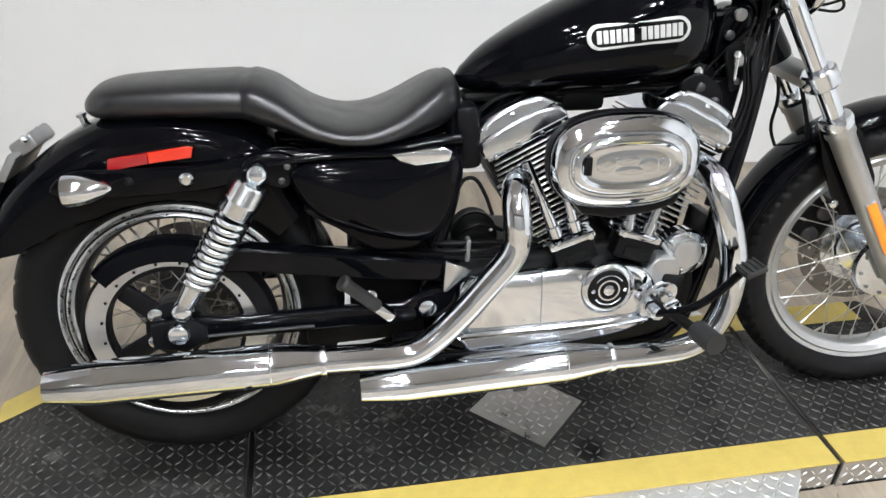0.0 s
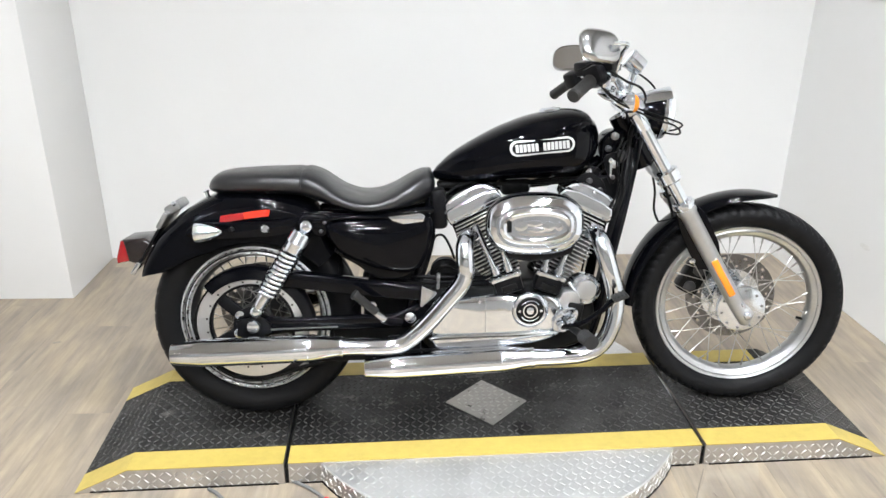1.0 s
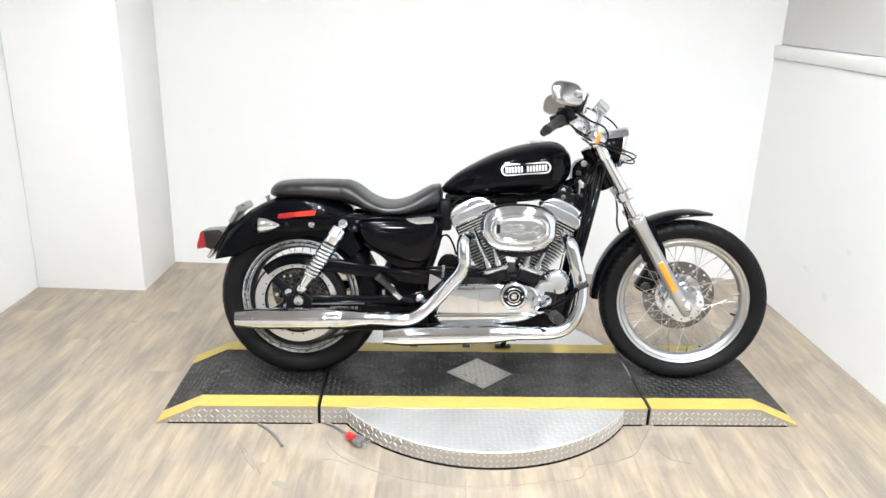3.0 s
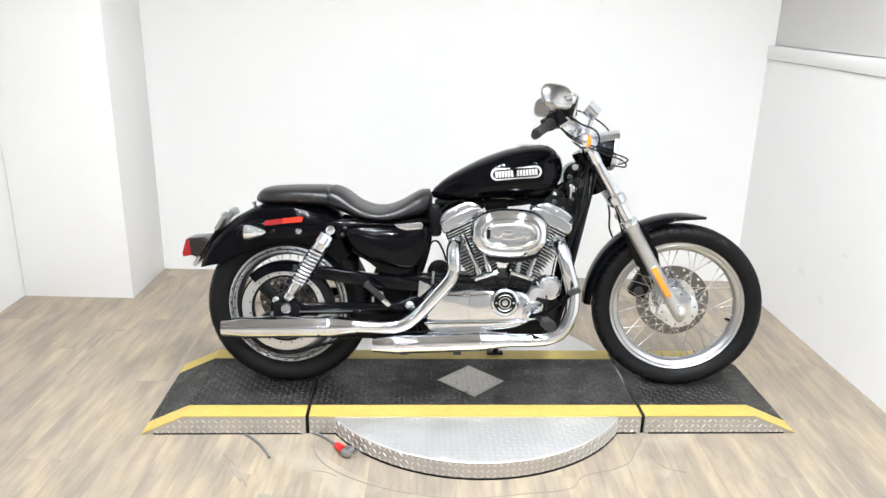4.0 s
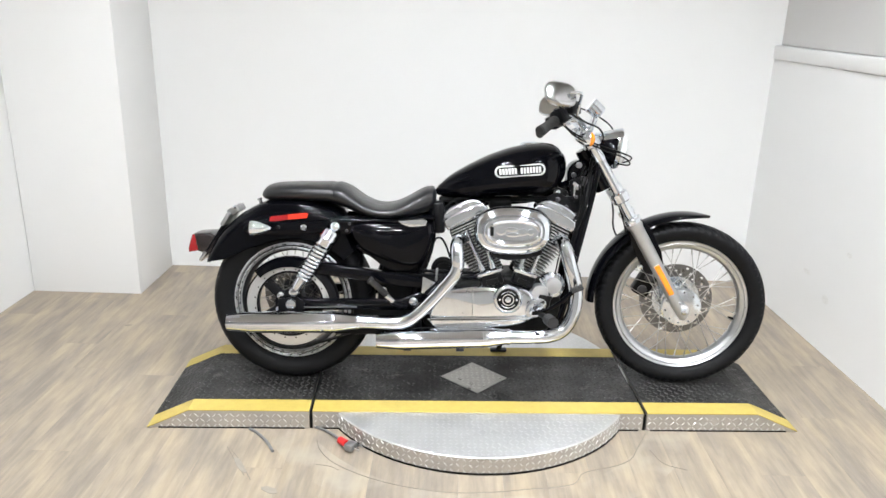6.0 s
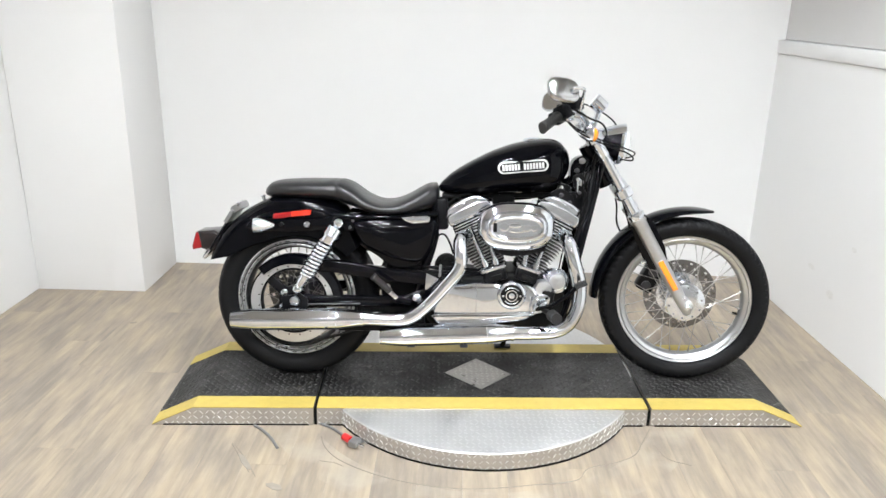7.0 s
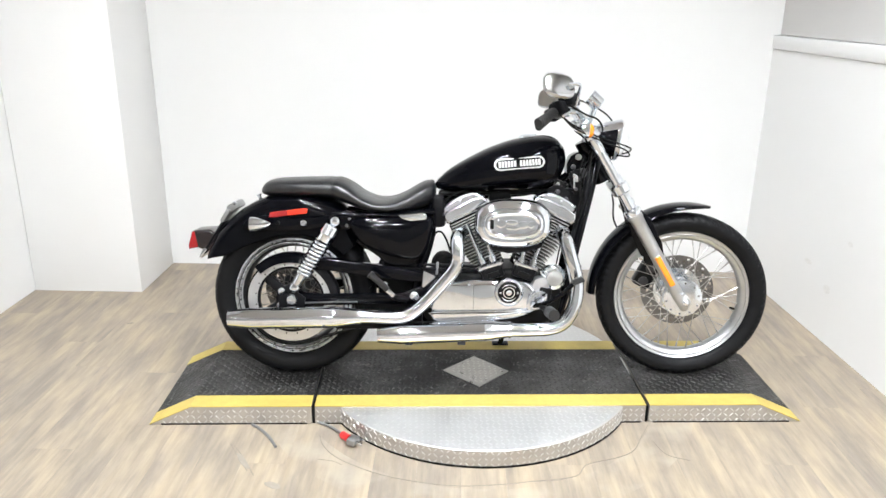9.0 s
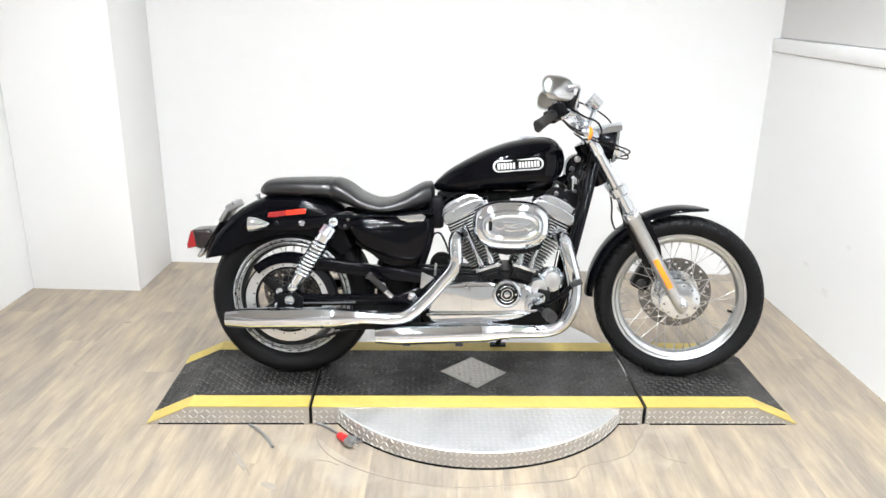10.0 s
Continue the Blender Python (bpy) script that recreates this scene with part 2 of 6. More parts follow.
def deck_material():
    """Black coated tread plate with grey scuffing, dust and dark oily patches."""
    m = bpy.data.materials.new("black_deck_coat")
    m.use_nodes = True
    nt = m.node_tree
    b = nt.nodes["Principled BSDF"]
    tc = nt.nodes.new("ShaderNodeTexCoord")

    def noise(scale, detail, lo, hi):
        n = nt.nodes.new("ShaderNodeTexNoise")
        n.inputs["Scale"].default_value, n.inputs["Detail"].default_value, n.inputs["Roughness"].default_value = scale, detail, 0.62
        nt.links.new(tc.outputs["Object"], n.inputs["Vector"])
        mr = nt.nodes.new("ShaderNodeMapRange")
        mr.inputs["From Min"].default_value, mr.inputs["From Max"].default_value = lo, hi
        nt.links.new(n.outputs["Fac"], mr.inputs["Value"])
        return mr.outputs["Result"]

    def mix(fac, a, c):
        x = nt.nodes.new("ShaderNodeMix")
        x.data_type = "RGBA"
        nt.links.new(fac, x.inputs["Factor"])
        for key, v in (("A", a), ("B", c)):
            if isinstance(v, tuple):
                x.inputs[key].default_value = (*v, 1)
            else:
                nt.links.new(v, x.inputs[key])
        return x.outputs["Result"]
    dust = mix(noise(2.6, 9, 0.42, 0.66), (0.007, 0.0068, 0.0066), (0.028, 0.0272, 0.0260))
    worn = mix(noise(16, 10, 0.60, 0.72), dust, (0.10, 0.095, 0.088))
    oil = mix(noise(3.7, 6, 0.64, 0.70), worn, (0.006, 0.006, 0.006))
    # one round oil drip beside the lozenge
    geo = nt.nodes.new("ShaderNodeNewGeometry")
    gap = nt.nodes.new("ShaderNodeVectorMath")
    gap.operation = "DISTANCE"
    gap.inputs[1].default_value = (0.075, -0.190, 0.076)
    nt.links.new(geo.outputs["Position"], gap.inputs[0])
    drip = nt.nodes.new("ShaderNodeMapRange")
    drip.inputs["From Min"].default_value, drip.inputs["From Max"].default_value = 0.044, 0.027
    nt.links.new(gap.outputs["Value"], drip.inputs["Value"])
    oil = mix(drip.outputs["Result"], oil, (0.002, 0.002, 0.002))
    nt.links.new(oil, b.inputs["Base Color"])
    nt.links.new(noise(5, 6, 0.95, 0.10), b.inputs["Roughness"])
    b.inputs["Specular IOR Level"].default_value = 0.30
    bp = nt.nodes.new("ShaderNodeBump")
    bp.inputs["Strength"].default_value, bp.inputs["Distance"].default_value = 0.2, 0.002
    nt.links.new(noise(120, 4, 0, 1), bp.inputs["Height"])
    nt.links.new(bp.outputs["Normal"], b.inputs["Normal"])
    return m


M_BLACKPLATE = deck_material()


# ---- mesh helpers ----
def link_mesh(name, bm, mat, parent=None, label="", smooth=40):
    bmesh.ops.recalc_face_normals(bm, faces=bm.faces)
    me = bpy.data.meshes.new(name)
    bm.to_mesh(me)
    bm.free()
    me.materials.append(mat)
    if smooth:
        me.shade_smooth()
        me.set_sharp_from_angle(angle=radians(smooth))
    ob = new(name, me)
    if parent:
        ob.parent = parent
    if label:
        ob["label"] = label
    return ob


def part(name, bm, mat, parent, label="", smooth=40):
    return link_mesh(name, bm, mat, parent, label, smooth)


def grid_faces(bm, rings, close_u=True, close_v=False, caps=False):
    """Faces between rings of vertices; close_u joins each ring to itself, close_v the last ring to the first."""
    vs = [[bm.verts.new(p) for p in ring] for ring in rings]
    n, k = len(vs), len(vs[0])
    for i in range(n if close_v else n - 1):
        for j in range(k if close_u else k - 1):
            a, b = vs[i], vs[(i + 1) % n]
            bm.faces.new((a[j], a[(j + 1) % k], b[(j + 1) % k], b[j]))
    if caps:
        bm.faces.new(vs[0])
        bm.faces.new(vs[-1])
    return vs


def curve_points(pts, steps=8):
    """Catmull-Rom points through pts."""
    p = [Vector(q) for q in pts]
    p = [2 * p[0] - p[1]] + p + [2 * p[-1] - p[-2]]
    out = []
    for i in range(1, len(p) - 2):
        a, b, c, d = p[i - 1:i + 3]
        for k in range(steps):
            t = k / steps
            out.append(0.5 * ((2 * b) + (c - a) * t + (2 * a - 5 * b + 4 * c - d) * t * t + (3 * b - a - 3 * c + d) * t ** 3))
    out.append(p[-2])
    return out


def sweep(bm, pts, radius, segs=16, caps=True):
    """A round tube along pts; radius is a number or a list."""
    rad = radius if isinstance(radius, (list, tuple)) else [radius] * len(pts)
    pts = [Vector(p) for p in pts]
    rings, side = [], None
    for i, p in enumerate(pts):
        t = (pts[min(i + 1, len(pts) - 1)] - pts[max(i - 1, 0)]).normalized()
        if side is None:
            side = t.orthogonal().normalized()
        side = (side - t * side.dot(t)).normalized()
        up = t.cross(side)
        rings.append([p + rad[i] * (math.cos(a) * side + math.sin(a) * up) for a in (2 * math.pi * j / segs for j in range(segs))])
    grid_faces(bm, rings, caps=caps)
    return bm


def tube(pts, radius, segs=16, steps=8, smooth_path=True):
    bm = bmesh.new()
    return sweep(bm, curve_points(pts, steps) if smooth_path and len(pts) > 2 else pts, radius, segs)


def rod(a, b, r, segs=16, r2=None):
    bm = bmesh.new()
    a, b = Vector(a), Vector(b)
    return sweep(bm, [a, b], [r, r if r2 is None else r2], segs)


def lathe(profile, origin, axis, segs=48, closed=False, bm=None):
    """Turns (radius, along) points round an axis through origin."""
    bm = bm or bmesh.new()
    o, ax = Vector(origin), Vector(axis).normalized()
    s = ax.orthogonal().normalized() if abs(ax.y) < 0.99 else Vector((1, 0, 0))
    u = ax.cross(s)
    rings = []
    for r, h in profile:
        r = max(r, 1e-4)
        rings.append([o + ax * h + r * (math.cos(a) * s + math.sin(a) * u) for a in (2 * math.pi * j / segs for j in range(segs))])
    grid_faces(bm, rings, close_v=closed, caps=not closed)
    return bm


def block(size, bevel=0.0, m=None, segs=2, bm=None):
    own = bmesh.new()
    bmesh.ops.create_cube(own, size=1.0, matrix=Matrix.Diagonal((*size, 1)))
    if bevel:
        bmesh.ops.bevel(own, geom=own.edges[:], offset=bevel, segments=segs, affect="EDGES", profile=0.5)
    if m is not None:
        own.transform(m)
    if bm is None:
        return own
    me = bpy.data.meshes.new("tmp")
    own.to_mesh(me)
    own.free()
    bm.from_mesh(me)
    bpy.data.meshes.remove(me)
    return bm


def slab(outline, y0, y1, bevel=0.0, segs=3):
    """An outline in x and z, thick from y0 to y1."""
    bm = bmesh.new()
    a = [bm.verts.new((x, y0, z)) for x, z in outline]
    b = [bm.verts.new((x, y1, z)) for x, z in outline]
    n = len(a)
    bm.faces.new(a)
    bm.faces.new(b[::-1])
    for i in range(n):
        bm.faces.new((a[i], b[i], b[(i + 1) % n], a[(i + 1) % n]))
    bmesh.ops.recalc_face_normals(bm, faces=bm.faces)
    if bevel:
        edges = [e for e in bm.edges if e.verts[0].co.y == e.verts[1].co.y]
        bmesh.ops.bevel(bm, geom=edges, offset=bevel, segments=segs, affect="EDGES", profile=0.6)
    return bm


def smooth_outline(pts, steps=5):
    """A closed smooth loop through 2D points."""
    n, out = len(pts), []
    for i in range(n):
        a, b, c, d = (Vector(pts[(i + k - 1) % n]) for k in range(4))
        for k in range(steps):
            t = k / steps
            q = 0.5 * ((2 * b) + (c - a) * t + (2 * a - 5 * b + 4 * c - d) * t * t + (3 * b - a - 3 * c + d) * t ** 3)
            out.append((q.x, q.y))
    return out


def oval_rings(cx, cz, rings, power=2.6, segs=64):
    """Stacked ovals (half-length, half-height, y)."""
    bm = bmesh.new()
    out = []
    for a, b, y in rings:
        ring = []
        for j in range(segs):
            t = 2 * math.pi * j / segs
            c, s = math.cos(t), math.sin(t)
            ring.append((cx + a * math.copysign(abs(c) ** (2 / power), c), y, cz + b * math.copysign(abs(s) ** (2 / power), s)))
        out.append(ring)
    grid_faces(bm, out, caps=True)
    return bm


def interp(x, xs, ys):
    """A smooth reading between samples."""
    return float(np.interp(x, xs, ys))


def thing(name, m, label, category, group=""):
    ob = new(name)
    ob.empty_display_size = 0.05
    ob.matrix_world = m
    return tagged(ob, label, category, group)


# ---- room ----
ROOM = pose(0, 1.434, 0, 0, 0, -2.6)
ROOM_H = 3.4


def room_box(name, x0, x1, y0, y1, z0, z1, mat, m=ROOM, bevel=0.0):
    bm = block((x1 - x0, y1 - y0, z1 - z0), bevel, Matrix.Translation(((x0 + x1) / 2, (y0 + y1) / 2, (z0 + z1) / 2)))
    ob = link_mesh(name, bm, mat, smooth=0 if not bevel else 40)
    ob.matrix_world = m
    return tagged(ob, kind="structure")


tagged(room_box("wall_north", -2.6, 2.1, 0.0, 0.15, -0.02, ROOM_H, M_WALL), "plain white painted back wall of the photo booth", "wall")
tagged(room_box("wall_pier", -2.331, -1.748, -0.476, -0.002, -0.02, ROOM_H, M_WALL, bevel=0.004), "white painted square pier standing in the corner", "pier")
tagged(room_box("wall_west", -2.485, -2.335, -2.2, -0.004, -0.02, ROOM_H, M_WALL), "white painted side wall beside the pier", "wall")
tagged(room_box("wall_south", -6.0, 6.0, -9.15, -9.0, -0.02, ROOM_H, M_DARKWALL), "grey painted wall at the far end of the workshop", "wall")
tagged(room_box("wall_southwest", -6.15, -6.0, -9.0, -2.2, -0.02, ROOM_H, M_DARKWALL), "grey painted side wall of the workshop", "wall")
tagged(room_box("wall_southeast", 6.0, 6.15, -9.0, -2.2, -0.02, ROOM_H, M_DARKWALL), "grey painted side wall of the workshop", "wall")
tagged(room_box("wall_return_west", -6.0, -2.46, -2.35, -2.2, -0.02, ROOM_H, M_DARKWALL), "grey painted workshop wall beside the booth", "wall")
tagged(room_box("wall_return_east", 1.95, 6.0, -2.35, -2.2, -0.02, ROOM_H, M_DARKWALL), "grey painted workshop wall beside the booth", "wall")
EAST = pose(1.659, 1.434, 0, 0, 0, 0)
tagged(room_box("wall_east", 0.0, 0.15, -3.6, -0.06, -0.02, 1.294, M_WALL, EAST), "low white partition wall with scuffs", "wall")
tagged(room_box("wall_east_upper", 0.03, 0.2, -3.6, -0.06, 1.37, ROOM_H, M_UPPER, EAST), "pale grey upper wall above the cap rail", "wall")
tagged(room_box("trim", -0.009, 0.15, -3.6, -0.075, 1.296, 1.366, M_WALL, EAST, bevel=0.006), "white painted cap rail on the partition", "trim")
tagged(room_box("ceiling", -6.2, 6.2, -9.2, 0.2, ROOM_H, ROOM_H + 0.1, M_CEIL), "grey painted workshop ceiling carrying lamp clusters", "ceiling")

floor = room_box("floor", -6.2, 6.2, -9.2, 0.2, -0.12, -0.004, M_CRACK)
tagged(floor, "grey-brown oak-look vinyl plank floor", "floor")


def scuff(x, y, z, w, h):
    bm = oval_rings(0, 0, [(w, h, -0.0006), (w * 0.7, h * 0.7, -0.0012)], 2.0, 20)
    ob = link_mesh("scuff_mark", bm, M_SCUFF)
    ob.matrix_world = pose(x, y, z, 0, 0, -90)
    return tagged(ob, "faint grey scuff mark on the white partition", "scuff mark", "wall scuffs")


M_SCUFF = material("scuff_grey", (0.755, 0.75, 0.735), 0.6, vary=0.25, vary_scale=60)


# ---- ceiling lamps: clusters of four round lenses, some added as fill ----
def ceiling_lamp(m):
    root = thing("ceiling_lamp", m, "square ceiling lamp with four bright round lenses, also used as added fill", "lamp", "ceiling lamps")
    part("housing", block((0.42, 0.42, 0.06), 0.01, Matrix.Translation((0, 0, -0.03))), M_WHITEMARK, root)
    for i in (-1, 1):
        for j in (-1, 1):
            part("lens", lathe([(0.036, 0), (0.035, 0.002), (0.030, 0.004)], (0.1 * i, 0.1 * j, -0.0595), (0, 0, -1), 24), M_LAMP, root)
            # Unseen ring, added to cut the lamp's light on the upper walls
            part("baffle", lathe([(0.056, 0.0), (0.060, 0.0), (0.060, 0.025), (0.056, 0.025)], (0.1 * i, 0.1 * j, -0.0590), (0, 0, -1), 32, closed=True), M_SATIN, root, "black ring added to dim the upper walls")
    return root


# Lamps from y -4.4 back are unseen, added to fill the bike and chrome
LAMPS = [(-0.9, -0.9), (0.7, -0.9), (-0.9, -2.2), (0.7, -2.2), (-0.9, -3.7), (0.7, -3.7), (-1.6, -5.4), (1.4, -5.4), (-1.6, -7.2), (1.4, -7.2),
         (-4.2, -4.4), (4.0, -4.4), (-4.2, -6.4), (4.0, -6.4)]
lamp = ceiling_lamp(pose(LAMPS[0][0], LAMPS[0][1], ROOM_H - 0.002))
for x, y in LAMPS[1:]:
    copy_thing(lamp, pose(x, y, ROOM_H - 0.002))


# ---- display platform ----
H = 0.076          # deck height
Y0, Y1 = -0.311, 0.246
BAND = 0.080       # yellow edge


def strip(bm, xs, y0, y1, lift=0.0, thick=0.003):
    """A plate that follows the deck line xs = [(x, z)...] from y0 to y1."""
    rings = []
    for x, z in xs:
        rings.append([(x, y0, z + lift), (x, y1, z + lift), (x, y1, z + lift - thick), (x, y0, z + lift - thick)])
    grid_faces(bm, rings, caps=True)
    return bm


def lugs(bm, place, nu, nv, pitch, length, width, height):
    """Raised lozenge lugs of tread plate in alternating directions; place(u, v) gives a point and two axes, or None."""
    for i in range(nu):
        for j in range(nv):
            got = place(i * pitch, j * pitch)
            if not got:
                continue
            p, eu, ev = got
            n = eu.cross(ev)
            a = eu + ev if (i + j) % 2 else eu - ev
            a = a.normalized()
            b = n.cross(a)
            base = [p + a * length / 2, p + b * width / 2, p - a * length / 2, p - b * width / 2]
            top = [p + a * length * 0.3 + n * height, p + b * width * 0.2 + n * height, p - a * length * 0.3 + n * height, p - b * width * 0.2 + n * height]
            vb, vt = [bm.verts.new(q) for q in base], [bm.verts.new(q) for q in top]
            bm.faces.new(vt)
            for k in range(4):
                bm.faces.new((vb[k], vb[(k + 1) % 4], vt[(k + 1) % 4], vt[k]))
    return bm


def deck_z(xs, x):
    return interp(x, [q[0] for q in xs], [q[1] for q in xs])


def deck_slope(xs, x):
    return (deck_z(xs, x + 0.004) - deck_z(xs, x - 0.004)) / 0.008


def ramp_unit(name, xs, label, back_to=9.0):
    root = thing(name, pose(0, 0, 0), label, "ramp")
    x0, x1 = xs[0][0], xs[-1][0]
    outline = [(x, z - 0.003) for x, z in xs] + [(x1, 0.001), (x0, 0.001)]
    # drop doubled corner points
    clean = []
    for q in outline:
        if not clean or (abs(q[0] - clean[-1][0]) > 1e-4 or abs(q[1] - clean[-1][1]) > 4e-3):
            clean.append(q)
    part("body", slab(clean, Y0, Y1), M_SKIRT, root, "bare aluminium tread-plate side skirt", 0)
    # Black strip painted in as the shadow line where the skirt meets the floor
    part("base_strip", block((x1 - x0 - 0.03 * (1 + (x0 < -1) + (x1 > 1)), 0.01, 0.005), 0.0, Matrix.Translation(((x0 + x1) / 2 + 0.012 * ((x0 < -1) - (x1 > 1)), Y0 + 0.003, 0.0026))), M_CORE, root, "black strip drawing the shadow gap under the skirt", 0)
    part("deck", strip(bmesh.new(), xs, Y0 + BAND, Y1 - BAND), M_BLACKPLATE, root, "black coated tread-plate deck", 0)
    part("yellow_edge", strip(bmesh.new(), xs, Y0 - 0.003, Y0 + BAND, 0.0012), M_YELLOW, root, "yellow painted safety edge", 0)
    back = [q for q in xs if q[0] < back_to] + ([(back_to, H)] if x1 > back_to else [])
    part("yellow_edge", strip(bmesh.new(), back, Y1 - BAND, Y1 + 0.003, 0.0012), M_YELLOW, root, "yellow painted safety edge", 0)
    if x1 > back_to:
        part("deck_corner", strip(bmesh.new(), [(back_to, H)] + [q for q in xs if q[0] > back_to], Y1 - BAND, Y1 + 0.003, 0.0012), M_BLACKPLATE, root, "", 0)
    pitch = 0.0215
    n_u, n_v = int((x1 - x0) / pitch), int((Y1 - Y0 - 2 * BAND) / pitch)

    def top(u, v):
        x, y = x0 + 0.012 + u, Y0 + BAND + 0.012 + v
        if on_diamond(x, y):
            return None
        e = Vector((1, 0, deck_slope(xs, x))).normalized()
        return Vector((x, y, deck_z(xs, x))), e, Vector((0, 1, 0))
    tagged(part("deck_tread", lugs(bmesh.new(), top, n_u, n_v, pitch, 0.023, 0.0066, 0.0022), M_BLACKLUG, root, "", 0), kind="stuff")

    def skirt(u, v):
        x, z = x0 + 0.01 + u, 0.010 + v
        if z > deck_z(xs, x) - 0.012:
            return None
        return Vector((x, Y0, z)), Vector((1, 0, 0)), Vector((0, 0, 1))
    tagged(part("skirt_tread", lugs(bmesh.new(), skirt, int((x1 - x0) / 0.022), 4, 0.022, 0.022, 0.0048, 0.0022), M_LUG, root, "", 0), kind="stuff")
    return root


DIA = (-0.026, -0.034)


def on_diamond(x, y):
    return abs(x - DIA[0]) / 0.142 + abs(y - DIA[1]) / 0.142 < 1


ramp_unit("ramp", [(-1.270, 0.004), (-1.113, H), (-0.664, H)], "black tread-plate ramp with yellow edges behind the rear wheel")
ramp_unit("platform", [(-0.651, H), (0.603, H)], "black tread-plate platform with yellow edges across the turntable")
ramp_unit("ramp", [(0.617, H), (1.042, H), (1.206, 0.004)], "black tread-plate ramp with yellow edges under the front wheel", 1.0)
# Black blocks put in the open joints to give their dark shade
for x in (-0.6575, 0.610):
    filler = link_mesh("joint_strip", block((0.010, Y1 - Y0 - 0.006, H - 0.010), 0.001, Matrix.Translation((x, (Y0 + Y1) / 2, (H - 0.010) / 2 + 0.001))), M_CORE)
    tagged(filler, "black filler for the shade in the joint between the plates", "joint strip", "platform joints")

# bare lozenge at the middle of the deck
dia = thing("tread_plate_lozenge", pose(DIA[0], DIA[1], H, 0, 0, 0), "bare aluminium tread-plate lozenge screwed on the deck", "plate")
bm = bmesh.new()
q = [(-0.136, 0.004), (0.0, 0.132), (0.134, -0.006), (0.004, -0.134)]
grid_faces(bm, [[(x, y, 0.0) for x, y in q], [(x, y, 0.003) for x, y in q]], caps=True)
part("plate", bm, M_OLDPLATE, dia, "", 0)


def dia_top(u, v):
    x, y = -0.135 + u, -0.135 + v
    if abs(x) + abs(y) > 0.118:
        return None
    return Vector((x, y, 0.003)), Vector((1, 0, 0)), Vector((0, 1, 0))


tagged(part("plate_tread", lugs(bmesh.new(), dia_top, 13, 13, 0.0215, 0.021, 0.007, 0.0015), M_OLDLUG, dia, "", 0), kind="stuff")

# turntable disc
TT, TR = (-0.020, 0.034), 0.636
table = thing("turntable", pose(TT[0], TT[1], 0), "round bare aluminium tread-plate turntable under the platform", "turntable")
part("disc", lathe([(TR - 0.004, 0.004), (TR, 0.008), (TR, H - 0.010), (TR - 0.003, H - 0.007)], (0, 0, 0), (0, 0, 1), 128), M_TREAD, table)


def disc_top(u, v):
    x, y = -TR + u, -TR + v
    if x * x + y * y > (TR - 0.012) ** 2 or Y0 - TT[1] < y < Y1 - TT[1]:
        return None
    return Vector((x, y, H - 0.007)), Vector((1, 0, 0)), Vector((0, 1, 0))


def disc_rim(u, v):
    t = u / TR + math.pi
    if v + 0.012 > H - 0.018:
        return None
    return Vector((TR * math.cos(t), TR * math.sin(t), 0.013 + v)), Vector((-math.sin(t), math.cos(t), 0)), Vector((0, 0, 1))


tagged(part("top_tread", lugs(bmesh.new(), disc_top, 60, 60, 0.0215, 0.021, 0.0058, 0.0010), M_LUG, table, "", 0), kind="stuff")
tagged(part("rim_tread", lugs(bmesh.new(), disc_rim, 91, 3, 0.022, 0.022, 0.0048, 0.0024), M_LUG, table, "", 0), kind="stuff")
# Added band in the darkened skirt tone, for shade round the rim lugs
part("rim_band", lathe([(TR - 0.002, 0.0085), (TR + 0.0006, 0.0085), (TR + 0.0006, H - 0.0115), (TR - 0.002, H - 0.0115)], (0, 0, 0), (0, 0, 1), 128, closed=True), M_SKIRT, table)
# Proud black ring stands for the shadow line under the disc
part("base_ring", lathe([(TR + 0.002, 0.0), (TR + 0.002, 0.006), (TR - 0.006, 0.007)], (0, 0, 0), (0, 0, 1), 96), M_CORE, table, "black ring drawing the shadow gap under the disc")

# power lead with a red connector
lead = thing("power_lead", pose(-0.018, 0.024, 0), "grey power lead with a red and grey connector on the floor", "cable")
part("cord", tube([(-0.660, -0.287, 0.012), (-0.640, -0.32, 0.006), (-0.58, -0.36, 0.006), (-0.53, -0.41, 0.007), (-0.505, -0.455, 0.018)], 0.005, 10), M_GREYPLASTIC, lead)
part("red_sleeve", rod((-0.520, -0.440, 0.018), (-0.494, -0.469, 0.02), 0.014, 14), M_REDPLASTIC, lead, "red plastic sleeve")
part("plug_body", block((0.034, 0.044, 0.026), 0.006, pose(-0.478, -0.481, 0.020, 0, 0, -30)), M_BRACKET, lead, "grey metal plug body")
for k in (-1, 1):
    part("prong", block((0.03, 0.006, 0.012), 0.001, pose(-0.452 + 0.006 * k, -0.492 + 0.011 * k, 0.021, 0, 0, -30)), M_CHROME_WORN, lead)

# strip of dark rubber on the floor
rub = link_mesh("rubber_strip", tube([(-0.885, -0.294, 0.006), (-0.855, -0.318, 0.005), (-0.808, -0.375, 0.004), (-0.772, -0.440, 0.004)], 0.0055, 8), M_GREYPLASTIC)
rub.matrix_world = pose(0, -0.03, 0)
tagged(rub, "dark curved rubber strip lying on the floor against the ramp", "rubber strip")


# cut line in the floor round the turntable
def groove(pts, r=0.0018):
    ob = link_mesh("floor_cut", tube(pts, r, 6, 6), M_CUT)
    return tagged(ob, "thin dark cut line in the vinyl floor", "cut line", "floor cuts", "structure")


